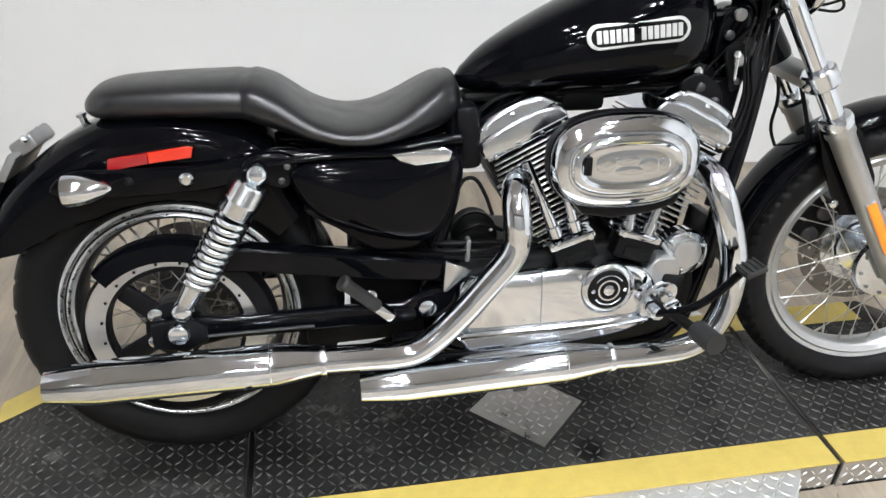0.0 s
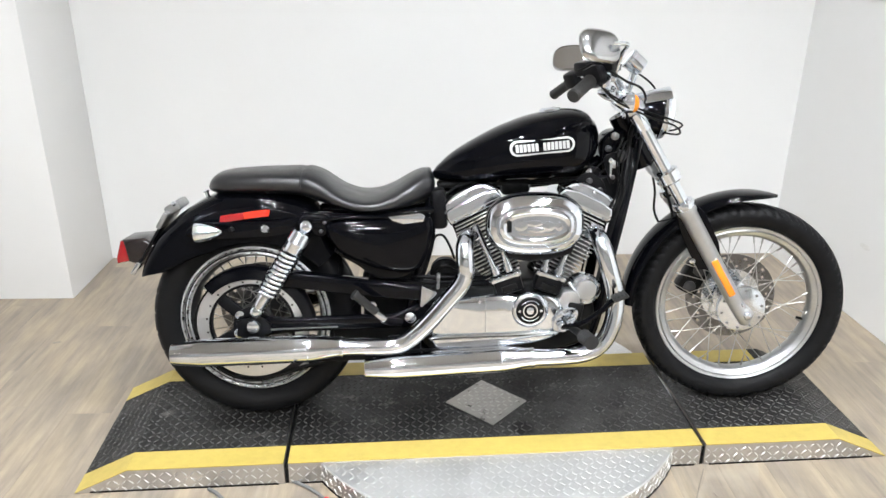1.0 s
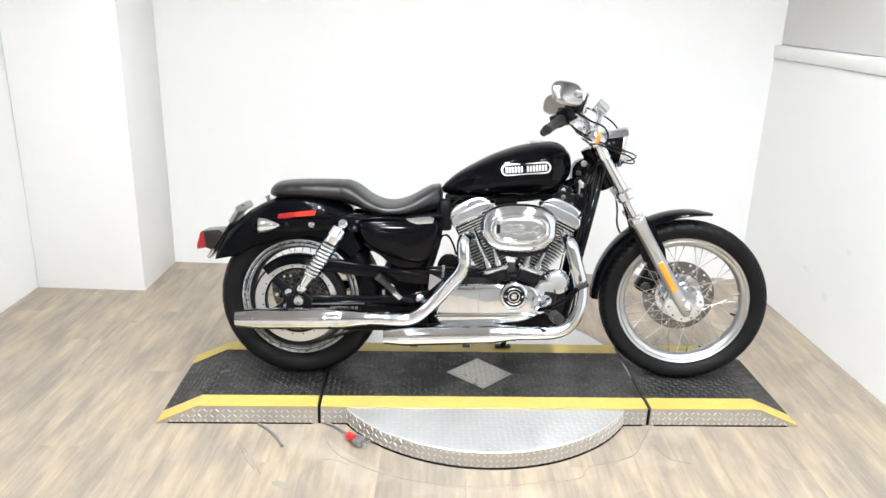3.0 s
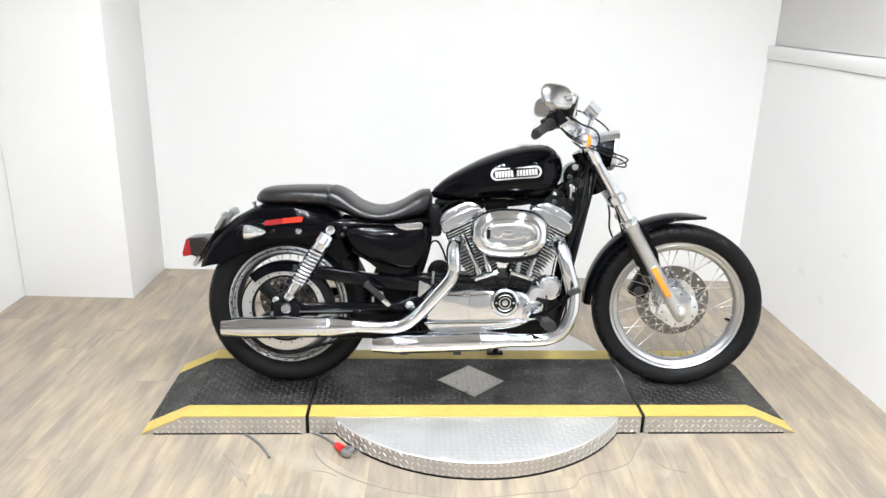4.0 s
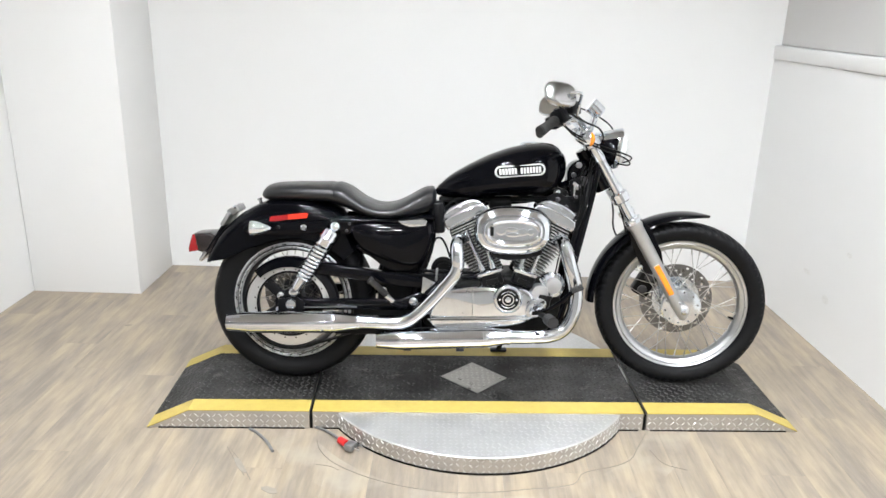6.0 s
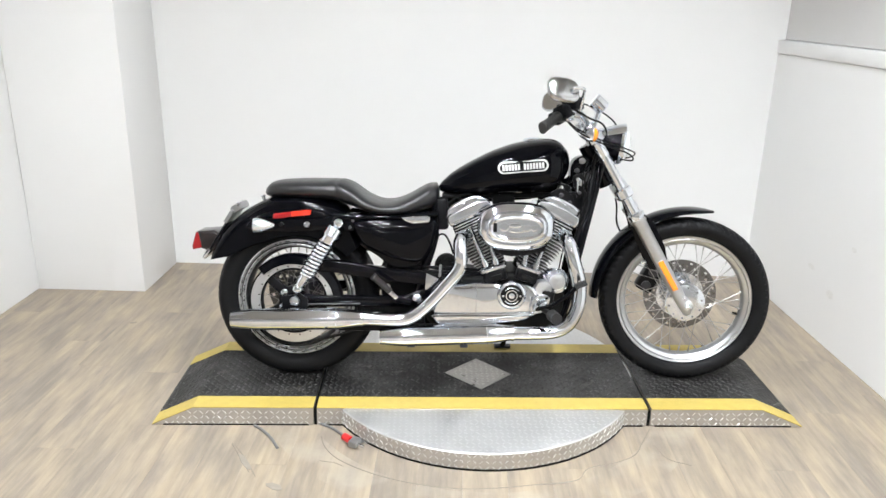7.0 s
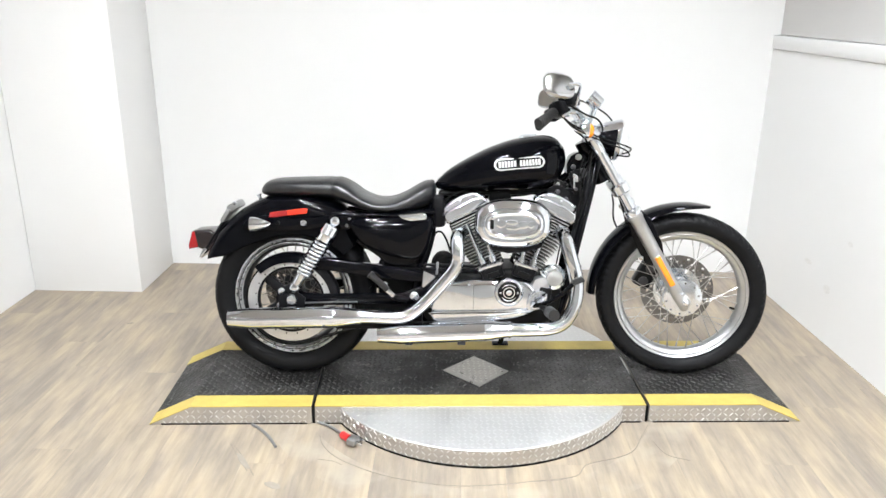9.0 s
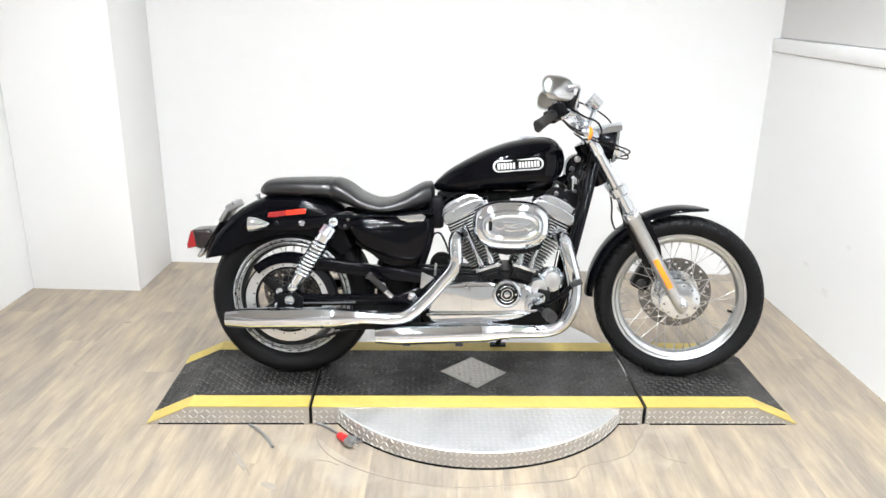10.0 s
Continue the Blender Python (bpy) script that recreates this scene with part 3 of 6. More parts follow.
ring = [(-0.625, -0.388, 0.0), (-0.605, -0.455, 0.0), (-0.546, -0.535, 0.0), (-0.427, -0.615, 0.0), (-0.299, -0.667, 0.0), (-0.144, -0.699, 0.0), (-0.004, -0.696, 0.0), (0.123, -0.678, 0.0), (0.27, -0.652, 0.0), (0.324, -0.585, 0.0), (0.441, -0.544, 0.0), (0.511, -0.5, 0.0), (0.559, -0.42, 0.0), (0.611, -0.331, 0.0)]
tagged(link_mesh("floor_cut", tube(ring, 0.0019, 6, 6), M_CUT), "thin roughly circular cut line in the vinyl floor", "cut line", "floor cuts", "structure")
groove([(0.597, -0.441, 0.0), (0.622, -0.526, 0.0), (0.693, -0.565, 0.0)], 0.0014)
groove([(-0.942, -0.436, 0.0), (-0.89, -0.528, 0.0), (-0.843, -0.609, 0.0)], 0.0014)
groove([(-0.925, -0.451, 0.0), (-0.869, -0.536, 0.0), (-0.816, -0.635, 0.0)], 0.0014)
groove([(0.27, -0.652, 0.0), (0.203, -0.673, 0.0), (0.123, -0.678, 0.0)], 0.0014)
groove([(-0.61, -0.543, 0.0), (-0.56, -0.554, 0.0), (-0.526, -0.576, 0.0)], 0.0014)


# flakes of old paint and filler left on the floor
def flake(x, y, w, h, turn, label):
    rng_ = random.Random(int(1000 * x))
    out = [(w * math.cos(a) * rng_.uniform(0.7, 1.1), h * math.sin(a) * rng_.uniform(0.7, 1.1)) for a in np.linspace(0, 2 * math.pi, 11, endpoint=False)]
    bm_ = bmesh.new()
    grid_faces(bm_, [[(u, v, 0.0) for u, v in out], [(u * 0.96, v * 0.96, 0.0014) for u, v in out]], caps=True)
    ob_ = link_mesh("paint_flake", bm_, M_FLAKE, None, "", 0)
    ob_.matrix_world = pose(x, y, 0.0002, 0, 0, turn)
    return tagged(ob_, label, "paint flake", "floor flakes")


M_FLAKE = material("old_filler", (0.295, 0.265, 0.225), 0.7, vary=0.2, vary_scale=60)
flake(-0.869, -0.552, 0.062, 0.015, -59, "long scraped grey filler patch on the plank floor")
flake(-1.68, 0.62, 0.020, 0.008, 20, "small pale paint flake on the plank floor")
flake(-0.743, -0.690, 0.034, 0.018, -35, "pale grey filler patch on the plank floor")


# ---- motorcycle ----
LEAN_DEG = 8.5
bike = thing("motorcycle", pose(-0.765, 0, H + 0.002, 0, 0, -1.87) @ pose(0.765, 0, 0, -LEAN_DEG, 0, 0), "gloss black and chrome cruiser motorcycle on its side stand", "motorcycle")
FW, RW = (0.781, 0.333), (-0.759, 0.317)   # wheel centres


def tyre_mesh(c, prof, segs, groove_at):
    """A tyre turned round the y axis; groove_at(i, y) gives the depth of the tread pattern."""
    bm = bmesh.new()
    rings = []
    for i in range(segs):
        t = 2 * math.pi * i / segs
        ring = []
        for r, y in prof:
            d = groove_at(i, y) if r > prof[0][0] + 0.022 else 0.0
            ring.append((c[0] + (r - d) * math.cos(t), y, c[1] + (r - d) * math.sin(t)))
        rings.append(ring)
    grid_faces(bm, rings, close_u=True, close_v=True)
    return bm


def tyre_profile(r_bead, r_out, half, n=26):
    """Bead, bulged side wall and round crown."""
    side = [(r_bead, half * 0.70), (r_bead + 0.010, half * 0.84), (r_bead + (r_out - r_bead) * 0.35, half * 0.97)]
    crown = []
    for k in range(n + 1):
        a = math.pi * (k / n - 0.5)
        y = half * math.sin(a)
        r = r_bead + (r_out - r_bead) * (0.48 + 0.52 * max(math.cos(a), 0) ** 0.72)
        crown.append((r, y))
    left = [(r, -y) for r, y in side]
    return left + crown + side[::-1] + [(r_bead - 0.004, half * 0.4), (r_bead - 0.004, -half * 0.4)]


def front_groove(i, y):
    s = abs(y)
    k = (i + s * 130 + (5 if y > 0 else 0)) % 10
    if k < 2.1 and 0.006 < s < 0.0524 or 5 < k < 6.8 and 0.034 < s < 0.0505:
        return 0.0050
    return 0.0


def rear_groove(i, y):
    s = abs(y)
    k = (i + s * 110 + (6 if y > 0 else 0)) % 12
    if 0.010 < s < 0.014:
        return 0.004
    if k < 2.2 and 0.02 < s < 0.070:
        return 0.007
    return 0.0


def rim_mesh(c, r, half):
    """r is the flange's radius."""
    p = [(r - 0.006, -half), (r, -half + 0.003), (r - 0.003, -half + 0.007), (r - 0.012, -half + 0.008), (r - 0.016, -half + 0.014),
         (r - 0.013, 0.0),
         (r - 0.016, half - 0.014), (r - 0.012, half - 0.008), (r - 0.003, half - 0.007), (r, half - 0.003), (r - 0.006, half), (r - 0.011, half - 0.003), (r - 0.015, half - 0.004), (r - 0.019, half - 0.001), (r - 0.023, half - 0.004),
         (r - 0.030, half * 0.80), (r - 0.035, half * 0.66), (r - 0.038, half * 0.40), (r - 0.041, half * 0.15), (r - 0.041, -half * 0.15), (r - 0.038, -half * 0.40), (r - 0.035, -half * 0.66), (r - 0.030, -half * 0.80), (r - 0.023, -half + 0.004), (r - 0.019, -half + 0.001), (r - 0.015, -half + 0.004), (r - 0.011, -half + 0.003)]
    return lathe([(a, b) for a, b in p], (c[0], 0, c[1]), (0, 1, 0), 96, closed=True)


def spokes(parent, c, r_hub, r_rim, y_hub, n=40, r=0.0014, mat=None):
    for i in range(n):
        side = -1 if i % 2 else 1
        t = 2 * math.pi * i / n
        lean = radians(46) * (1 if (i // 2) % 2 else -1)
        a = (c[0] + r_hub * math.cos(t + lean), side * y_hub, c[1] + r_hub * math.sin(t + lean))
        b = (c[0] + r_rim * math.cos(t), side * 0.006, c[1] + r_rim * math.sin(t))
        n_end = Vector(b) + (Vector(a) - Vector(b)).normalized() * 0.022
        bm = rod(a, b, r, 6)
        sweep(bm, [Vector(b), n_end], 0.0031, 6)
        part("spoke", bm, mat or M_SPOKE, parent)


# front wheel
wheel = part("front_wheel", rim_mesh(FW, 0.268, 0.031), M_RIM, bike, "laced wheel with a polished rim")
part("tyre", tyre_mesh(FW, tyre_profile(0.2655, 0.334, 0.053, 40), 360, front_groove), M_RUBBER, wheel, "worn black rubber tyre")
part("hub", lathe([(0.02, -0.072), (0.05, -0.070), (0.074, -0.064), (0.078, -0.056), (0.076, -0.048), (0.03, -0.04), (0.026, 0.03), (0.06, 0.04), (0.06, 0.05)], (FW[0], 0, FW[1]), (0, 1, 0), 48), M_CHROME_WORN, wheel, "polished hub")
for k in range(10):
    a = 2 * math.pi * (k + 0.3) / 10
    part("hub_hole", lathe([(0.0045, 0), (0.0045, 0.003)], (FW[0] + 0.063 * math.cos(a), -0.066, FW[1] + 0.063 * math.sin(a)), (0, -1, 0), 10), M_BRACKET, wheel)
spokes(wheel, FW, 0.066, 0.230, 0.050)
part("valve", rod((FW[0] + 0.225, 0, FW[1] - 0.06), (FW[0] + 0.20, -0.004, FW[1] - 0.052), 0.0045, 10), M_CORE, wheel)


def drilled_disc(c, r0, r1, y, n_holes=24, thick=0.005):
    """A flat ring with rows of round-ish holes left open."""
    bm = bmesh.new()
    segs, bands = 144, 7
    rad = [r0 + (r1 - r0) * k / bands for k in range(bands + 1)]
    layers = []
    for yy in (y - thick / 2, y + thick / 2):
        layers.append([[bm.verts.new((c[0] + r * math.cos(2 * math.pi * i / segs), yy, c[1] + r * math.sin(2 * math.pi * i / segs))) for i in range(segs)] for r in rad])

    def is_hole(i, b):
        return 0 < b < bands - 1 and (i + 4 * b) % 12 < 2 and b % 2 == 1
    for i in range(segs):
        j = (i + 1) % segs
        for b in range(bands):
            f, g = layers
            ring = [(b, i), (b, j), (b + 1, j), (b + 1, i)]
            if is_hole(i, b):
                for k in range(4):
                    p, q = ring[k], ring[(k + 1) % 4]
                    if k in (0, 2) or not is_hole(i + (1 if k == 1 else -1), b):
                        bm.faces.new((f[p[0]][p[1]], f[q[0]][q[1]], g[q[0]][q[1]], g[p[0]][p[1]]))
            else:
                bm.faces.new([f[p][q] for p, q in ring])
                bm.faces.new([g[p][q] for p, q in ring][::-1])
        for b in (0, bands):
            bm.faces.new((layers[0][b][i], layers[0][b][j], layers[1][b][j], layers[1][b][i]))
    return bm


part("brake_disc", drilled_disc(FW, 0.092, 0.146, 0.062), M_DISC, wheel, "drilled steel brake disc", 30)
part("disc_carrier", lathe([(0.03, 0.055), (0.095, 0.058), (0.095, 0.066), (0.03, 0.066)], (FW[0], 0, FW[1]), (0, 1, 0), 40), M_CHROME_WORN, wheel)
caliper = part("brake_caliper", block((0.075, 0.06, 0.12), 0.014, pose(FW[0] - 0.125, 0.075, FW[1] + 0.065, 0, 28, 0)), M_SATIN, bike, "black brake caliper")
for k in (-1, 1):
    part("piston_cap", lathe([(0.02, 0), (0.02, 0.006), (0.014, 0.009)], (FW[0] - 0.125 + 0.014 * k, 0.045, FW[1] + 0.065 + 0.028 * k), (0, -1, 0), 20), M_DARKSTEEL, caliper)

# rear wheel
rwheel = part("rear_wheel", rim_mesh(RW, 0.236, 0.060), M_REARRIM, bike, "laced wheel with a satin chrome rim")
part("tyre", tyre_mesh(RW, tyre_profile(0.232, 0.3245, 0.080, 40), 360, rear_groove), M_RUBBER, rwheel, "wide black rubber tyre")
part("hub", lathe([(0.03, -0.10), (0.055, -0.09), (0.055, -0.06), (0.03, -0.05), (0.03, 0.05), (0.06, 0.06), (0.06, 0.08)], (RW[0], 0, RW[1]), (0, 1, 0), 40), M_DARKSTEEL, rwheel)
# Bright beads and a black ring draw the rim's lit and shaded steps
for r in (0.2265, 0.2130):
    part("rim_bead", lathe([(r + 0.0032, -0.0585), (r + 0.0022, -0.0622), (r, -0.0636), (r - 0.0022, -0.0622), (r - 0.0032, -0.0585)], (RW[0], 0, RW[1]), (0, 1, 0), 96, closed=True), M_FIN, rwheel)
part("rim_channel", lathe([(0.2222, -0.0560), (0.2218, -0.0590), (0.2182, -0.0590), (0.2178, -0.0560)], (RW[0], 0, RW[1]), (0, 1, 0), 96, closed=True), M_SATIN, rwheel)
# Liner coloured dark to stand for the chrome barrel's dark reflection
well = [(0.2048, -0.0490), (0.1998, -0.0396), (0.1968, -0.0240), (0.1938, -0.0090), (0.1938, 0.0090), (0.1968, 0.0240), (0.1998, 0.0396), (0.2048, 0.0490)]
part("rim_well", lathe(well + [(q + 0.0009, y) for q, y in well[::-1]], (RW[0], 0, RW[1]), (0, 1, 0), 96, closed=True), M_DARKSTEEL, rwheel, "inner well of the rim, coloured dark for its reflection")
spokes(rwheel, RW, 0.052, 0.198, 0.05)
part("pulley", lathe([(0.130, -0.116), (0.169, -0.112), (0.171, -0.108), (0.171, -0.088), (0.166, -0.086), (0.150, -0.094), (0.130, -0.104)], (RW[0], 0, RW[1]), (0, 1, 0), 96, closed=True), M_ALU, rwheel, "silver belt pulley rim")
part("pulley_edge", lathe([(0.123, -0.118), (0.131, -0.1185), (0.131, -0.098), (0.123, -0.098)], (RW[0], 0, RW[1]), (0, 1, 0), 72, closed=True), M_SATIN, rwheel)
for k in range(5):
    a = radians(66 + 72 * k)
    arm = block((0.090, 0.016, 0.040), 0.008, pose(RW[0], -0.108, RW[1]) @ pose(0, 0, 0, 0, -math.degrees(a), 0) @ Matrix.Translation((0.080, 0, 0)))
    part("pulley_arm", arm, M_SATIN, rwheel)
    part("pulley_bolt", lathe([(0.0145, 0), (0.0145, 0.006), (0.009, 0.009)], (RW[0] + 0.048 * math.cos(a), -0.116, RW[1] + 0.048 * math.sin(a)), (0, -1, 0), 16), M_CHROME_WORN, rwheel)
part("brake_disc", drilled_disc(RW, 0.070, 0.146, 0.091), M_DISC, rwheel, "drilled steel brake disc", 30)
part("disc_carrier", lathe([(0.03, 0.084), (0.074, 0.086), (0.074, 0.095), (0.03, 0.095)], (RW[0], 0, RW[1]), (0, 1, 0), 40), M_DARKSTEEL, rwheel)
part("pulley_boss", lathe([(0.058, -0.095), (0.058, -0.118), (0.04, -0.124)], (RW[0], 0, RW[1]), (0, 1, 0), 40), M_SATIN, rwheel)
for k in range(20):
    a = 2 * math.pi * (k + 0.5) / 20
    part("pulley_hole", lathe([(0.003, 0), (0.003, 0.002)], (RW[0] + 0.138 * math.cos(a), -0.1165, RW[1] + 0.138 * math.sin(a)), (0, -1, 0), 8), M_CORE, rwheel)

# drive belt and its guards
bm = bmesh.new()
S = (-0.165, 0.372)
loop = []
for k in range(25):
    a = radians(78 + 204 * k / 24)
    loop.append((RW[0] + 0.172 * math.cos(a), RW[1] + 0.172 * math.sin(a)))
for k in range(13):
    a = radians(-78 + 156 * k / 12)
    loop.append((S[0] + 0.06 * math.cos(a), S[1] + 0.06 * math.sin(a)))
rings = []
for x, z in loop:
    cx, cz = (RW if x < -0.45 else S)
    d = Vector((x - cx, z - cz)).normalized() * 0.006
    rings.append([(x, -0.115, z), (x, -0.088, z), (x + d.x, -0.088, z + d.y), (x + d.x, -0.115, z + d.y)])
grid_faces(bm, rings, close_v=True)
part("drive_belt", bm, M_CORE, bike, "toothed black rubber drive belt")


def arc_plate(c, r0, r1, a0, a1, y0, y1, n=28):
    bm = bmesh.new()
    rings = []
    for k in range(n + 1):
        a = radians(a0 + (a1 - a0) * k / n)
        co, si = math.cos(a), math.sin(a)
        rings.append([(c[0] + r * co, y, c[1] + r * si) for r, y in ((r0, y0), (r1, y0 + 0.006), (r1 + 0.006, y0 + 0.014), (r1 + 0.006, y1), (r0, y1))])
    grid_faces(bm, rings, caps=True)
    return bm


guard = part("belt_guard", slab([(-0.665, 0.492), (-0.62, 0.494), (-0.40, 0.462), (-0.245, 0.440), (-0.235, 0.425), (-0.245, 0.398), (-0.40, 0.414), (-0.60, 0.444), (-0.655, 0.448)], -0.146, -0.10, 0.006), M_PAINT, bike, "long black belt guard")
part("guard_curve", arc_plate(RW, 0.158, 0.188, 52, 134, -0.140, -0.088), M_PAINT, guard)
part("guard_tail", arc_plate(RW, 0.158, 0.186, 3, 54, -0.138, -0.10), M_SATIN, guard)

# swing arm, axle
swing = part("swing_arm", slab([(-0.80, 0.352), (-0.74, 0.362), (-0.66, 0.352), (-0.33, 0.356), (-0.26, 0.385), (-0.22, 0.375), (-0.22, 0.32), (-0.30, 0.312), (-0.66, 0.306), (-0.76, 0.286), (-0.80, 0.30)], -0.142, -0.118, 0.010), M_PAINT, bike, "gloss black swing arm")
part("swing_arm_far", slab([(-0.80, 0.352), (-0.66, 0.350), (-0.22, 0.372), (-0.22, 0.32), (-0.66, 0.306), (-0.80, 0.30)], 0.125, 0.165, 0.010), M_PAINT, swing)
part("axle_nut", lathe([(0.022, 0.0), (0.022, 0.012), (0.017, 0.018), (0.006, 0.020)], (RW[0] + 0.010, -0.148, RW[1] + 0.016), (0, -1, 0), 24), M_CHROME_WORN, swing)
part("axle_plate", slab([(-0.80, 0.35), (-0.73, 0.362), (-0.70, 0.34), (-0.70, 0.31), (-0.74, 0.29), (-0.80, 0.30)], -0.149, -0.140, 0.003), M_SATIN, swing)
part("pivot_nut", lathe([(0.017, 0.0), (0.017, 0.012), (0.012, 0.016)], (-0.282, -0.150, 0.350), (0, -1, 0), 20), M_CHROME_WORN, swing)
part("adjuster", rod((-0.70, -0.143, 0.318), (-0.50, -0.143, 0.322), 0.0035, 8), M_DARKSTEEL, swing)

# shock absorbers
def shock(v):
    s = 1 if v > 0 else -1
    top, low = Vector((-0.578, v, 0.640)), Vector((-0.736, v * 0.95, 0.382))
    d = (low - top).normalized()
    body = part("shock_absorber", rod(top + d * 0.02, low - d * 0.015, 0.012, 16), M_CHROME_WORN, bike, "chrome shock absorber with an open coil spring")
    part("upper_cover", lathe([(0.012, 0.016), (0.027, 0.019), (0.0305, 0.024), (0.0310, 0.052), (0.0325, 0.054), (0.0325, 0.058), (0.0310, 0.060), (0.031, 0.082), (0.028, 0.086)], top, d, 32), M_CHROME_WORN, body)
    part("lower_body", lathe([(0.022, 0.0), (0.025, 0.004), (0.022, 0.012), (0.019, 0.055), (0.014, 0.068)], low - d * 0.075, d, 28), M_CHROME_WORN, body)
    turns, n = 10.0, 240
    u = d.orthogonal().normalized()
    w = d.cross(u)
    p0, ln = top + d * 0.086, 0.150
    pts = [p0 + d * (ln * k / n) + 0.0265 * (math.cos(2 * math.pi * turns * k / n) * u + math.sin(2 * math.pi * turns * k / n) * w) for k in range(n + 1)]
    part("coil_spring", sweep(bmesh.new(), pts, 0.0061, 12), M_CHROME_WORN, body, "chrome coil spring")
    part("inner_tube", rod(top + d * 0.08, top + d * 0.24, 0.015, 20), M_CORE, body)
    for q, r in ((top, 0.0155), (low, 0.016)):
        part("eye_bolt", lathe([(r + 0.003, -0.014), (r + 0.003, 0.010), (r, 0.014), (r * 0.6, 0.018), (r * 0.4, 0.019)], q, (0, s, 0), 24), M_CHROME, body)
    return body


shock(-0.165)
shock(0.165)

# mudguards
def mudguard(c, a0, a1, r_out, r_in, half, n=44, tip=0.0, cut=0.0, square=0.55, fall=0.45):
    """A shell over a wheel; r_out and r_in(t) give crown and lower edge for t from 0 to 1."""
    bm = bmesh.new()
    rings = []
    for k in range(n + 1):
        t = k / n
        a = radians(a0 + (a1 - a0) * t)
        R, q = r_out(t), r_in(t)
        w = half * (1 - tip * max(0.0, (t - 0.86) / 0.14) ** 2)
        sec = []
        for j in range(17):
            b = math.pi * j / 16
            y = -w * math.copysign(abs(math.cos(b)) ** square, math.cos(b))
            sec.append((R - (R - q) * fall * (1 - math.sin(b) ** 0.8), y))
        sec = [(q, -w * 1.005)] + sec + [(q, w * 1.005)]
        inn = [(r - 0.004, y * 0.965) for r, y in sec][::-1]
        slant = radians(cut) * max(0.0, 1 - t * 6)
        pts = []
        for r, y in sec + inn:
            b = a - slant * (R - r) / (R - q)
            pts.append((c[0] + r * math.cos(b), y, c[1] + r * math.sin(b)))
        rings.append(pts)
    grid_faces(bm, rings, caps=True)
    return bm


rf = part("rear_mudguard", mudguard(RW, 154.5, 42, lambda t: 0.372 + 0.050 * min(1, t * 2.0) ** 0.8 - 0.072 * min(1, max(0, (t - 0.80) / 0.20)) ** 2 * (3 - 2 * min(1, max(0, (t - 0.80) / 0.20))), lambda t: 0.315 - 0.05 * min(1, t * 2.9) + 0.02 * max(0, t - 0.5), 0.108, 54, cut=9), M_PAINT, bike, "gloss black rear mudguard")
part("mudguard_strut", slab(smooth_outline([(-0.935, 0.612), (-0.90, 0.648), (-0.80, 0.650), (-0.66, 0.652), (-0.56, 0.672), (-0.505, 0.668), (-0.50, 0.64), (-0.56, 0.618), (-0.70, 0.602), (-0.86, 0.598)]), -0.128, -0.106, 0.006), M_PAINT, rf, "gloss black mudguard strut")
# One reflector in two reds: its bright and dim reflection put into colour
refl = part("reflector", slab([(-0.765, 0.6565), (-0.765, 0.6765), (-0.70, 0.684), (-0.688, 0.682), (-0.692, 0.664)], -0.124, -0.112, 0.003), M_RED, rf, "side reflector, this half orange-red for its bright reflection")
part("rear_half", slab([(-0.836, 0.648), (-0.832, 0.668), (-0.7655, 0.6765), (-0.7655, 0.6565), (-0.82, 0.648)], -0.124, -0.112, 0.003), M_REDLENS, refl, "reflector half coloured dark red for its dim reflection")
part("seat_bolt", lathe([(0.007, -0.024), (0.007, 0.002), (0.010, 0.003), (0.010, 0.008), (0.006, 0.010)], (-0.898, 0.0, 0.718), (-0.3, 0, 1), 18), M_CHROME_WORN, rf)
part("strut_bolt", lathe([(0.013, 0), (0.013, 0.006), (0.008, 0.011)], (-0.703, -0.128, 0.627), (0, -1, 0), 20), M_CHROME, rf)
part("strut_bolt", lathe([(0.008, 0), (0.008, 0.006), (0.004, 0.009)], (-0.80, -0.128, 0.628), (0, -1, 0), 16), M_SATIN, rf)


def bullet_lamp(name, p, v, axis, r, length, lens_mat, label, bulge=0.019):
    ax = Vector(axis).normalized()
    lamp_body = part(name, lathe([(r, 0.0), (r * 1.02, 0.006), (r * 0.97, 0.02), (r * 0.8, length * 0.55), (r * 0.45, length * 0.85), (0.004, length)], (p[0], v, p[1]), ax, 36), M_CHROME, bike, label)
    part("lens", lathe([(r * 0.97, 0.0), (r * 0.92, bulge * 0.4), (r * 0.6, bulge * 0.8), (0.002, bulge)], (p[0], v, p[1]), -ax, 32), lens_mat, lamp_body)
    part("stalk", rod((p[0] + ax.x * length * 0.4, v, p[1]), (p[0] + ax.x * length * 0.4, v * 0.6, p[1] - 0.004), 0.009, 14), M_CHROME_WORN, lamp_body)
    return lamp_body


bullet_lamp("rear_turn_signal", (-0.893, 0.630), -0.175, (1, 0, 0.02), 0.027, 0.075, M_DARKSTEEL, "chrome bullet turn signal", 0.005)
bullet_lamp("rear_turn_signal", (-0.893, 0.630), 0.175, (1, 0, 0.02), 0.027, 0.075, M_DARKSTEEL, "chrome bullet turn signal", 0.005)

tail = part("tail_lamp", slab([(-1.145, 0.588), (-1.08, 0.592), (-1.05, 0.57), (-1.062, 0.51), (-1.10, 0.508), (-1.132, 0.520)], -0.062, 0.062, 0.012), M_SMOKE, bike, "dark red tail lamp with a bright red lens")
part("lens", slab([(-1.152, 0.584), (-1.135, 0.587), (-1.122, 0.522), (-1.166, 0.514), (-1.168, 0.53)], -0.058, 0.058, 0.006), M_REDLENS, tail, "bright red lens")
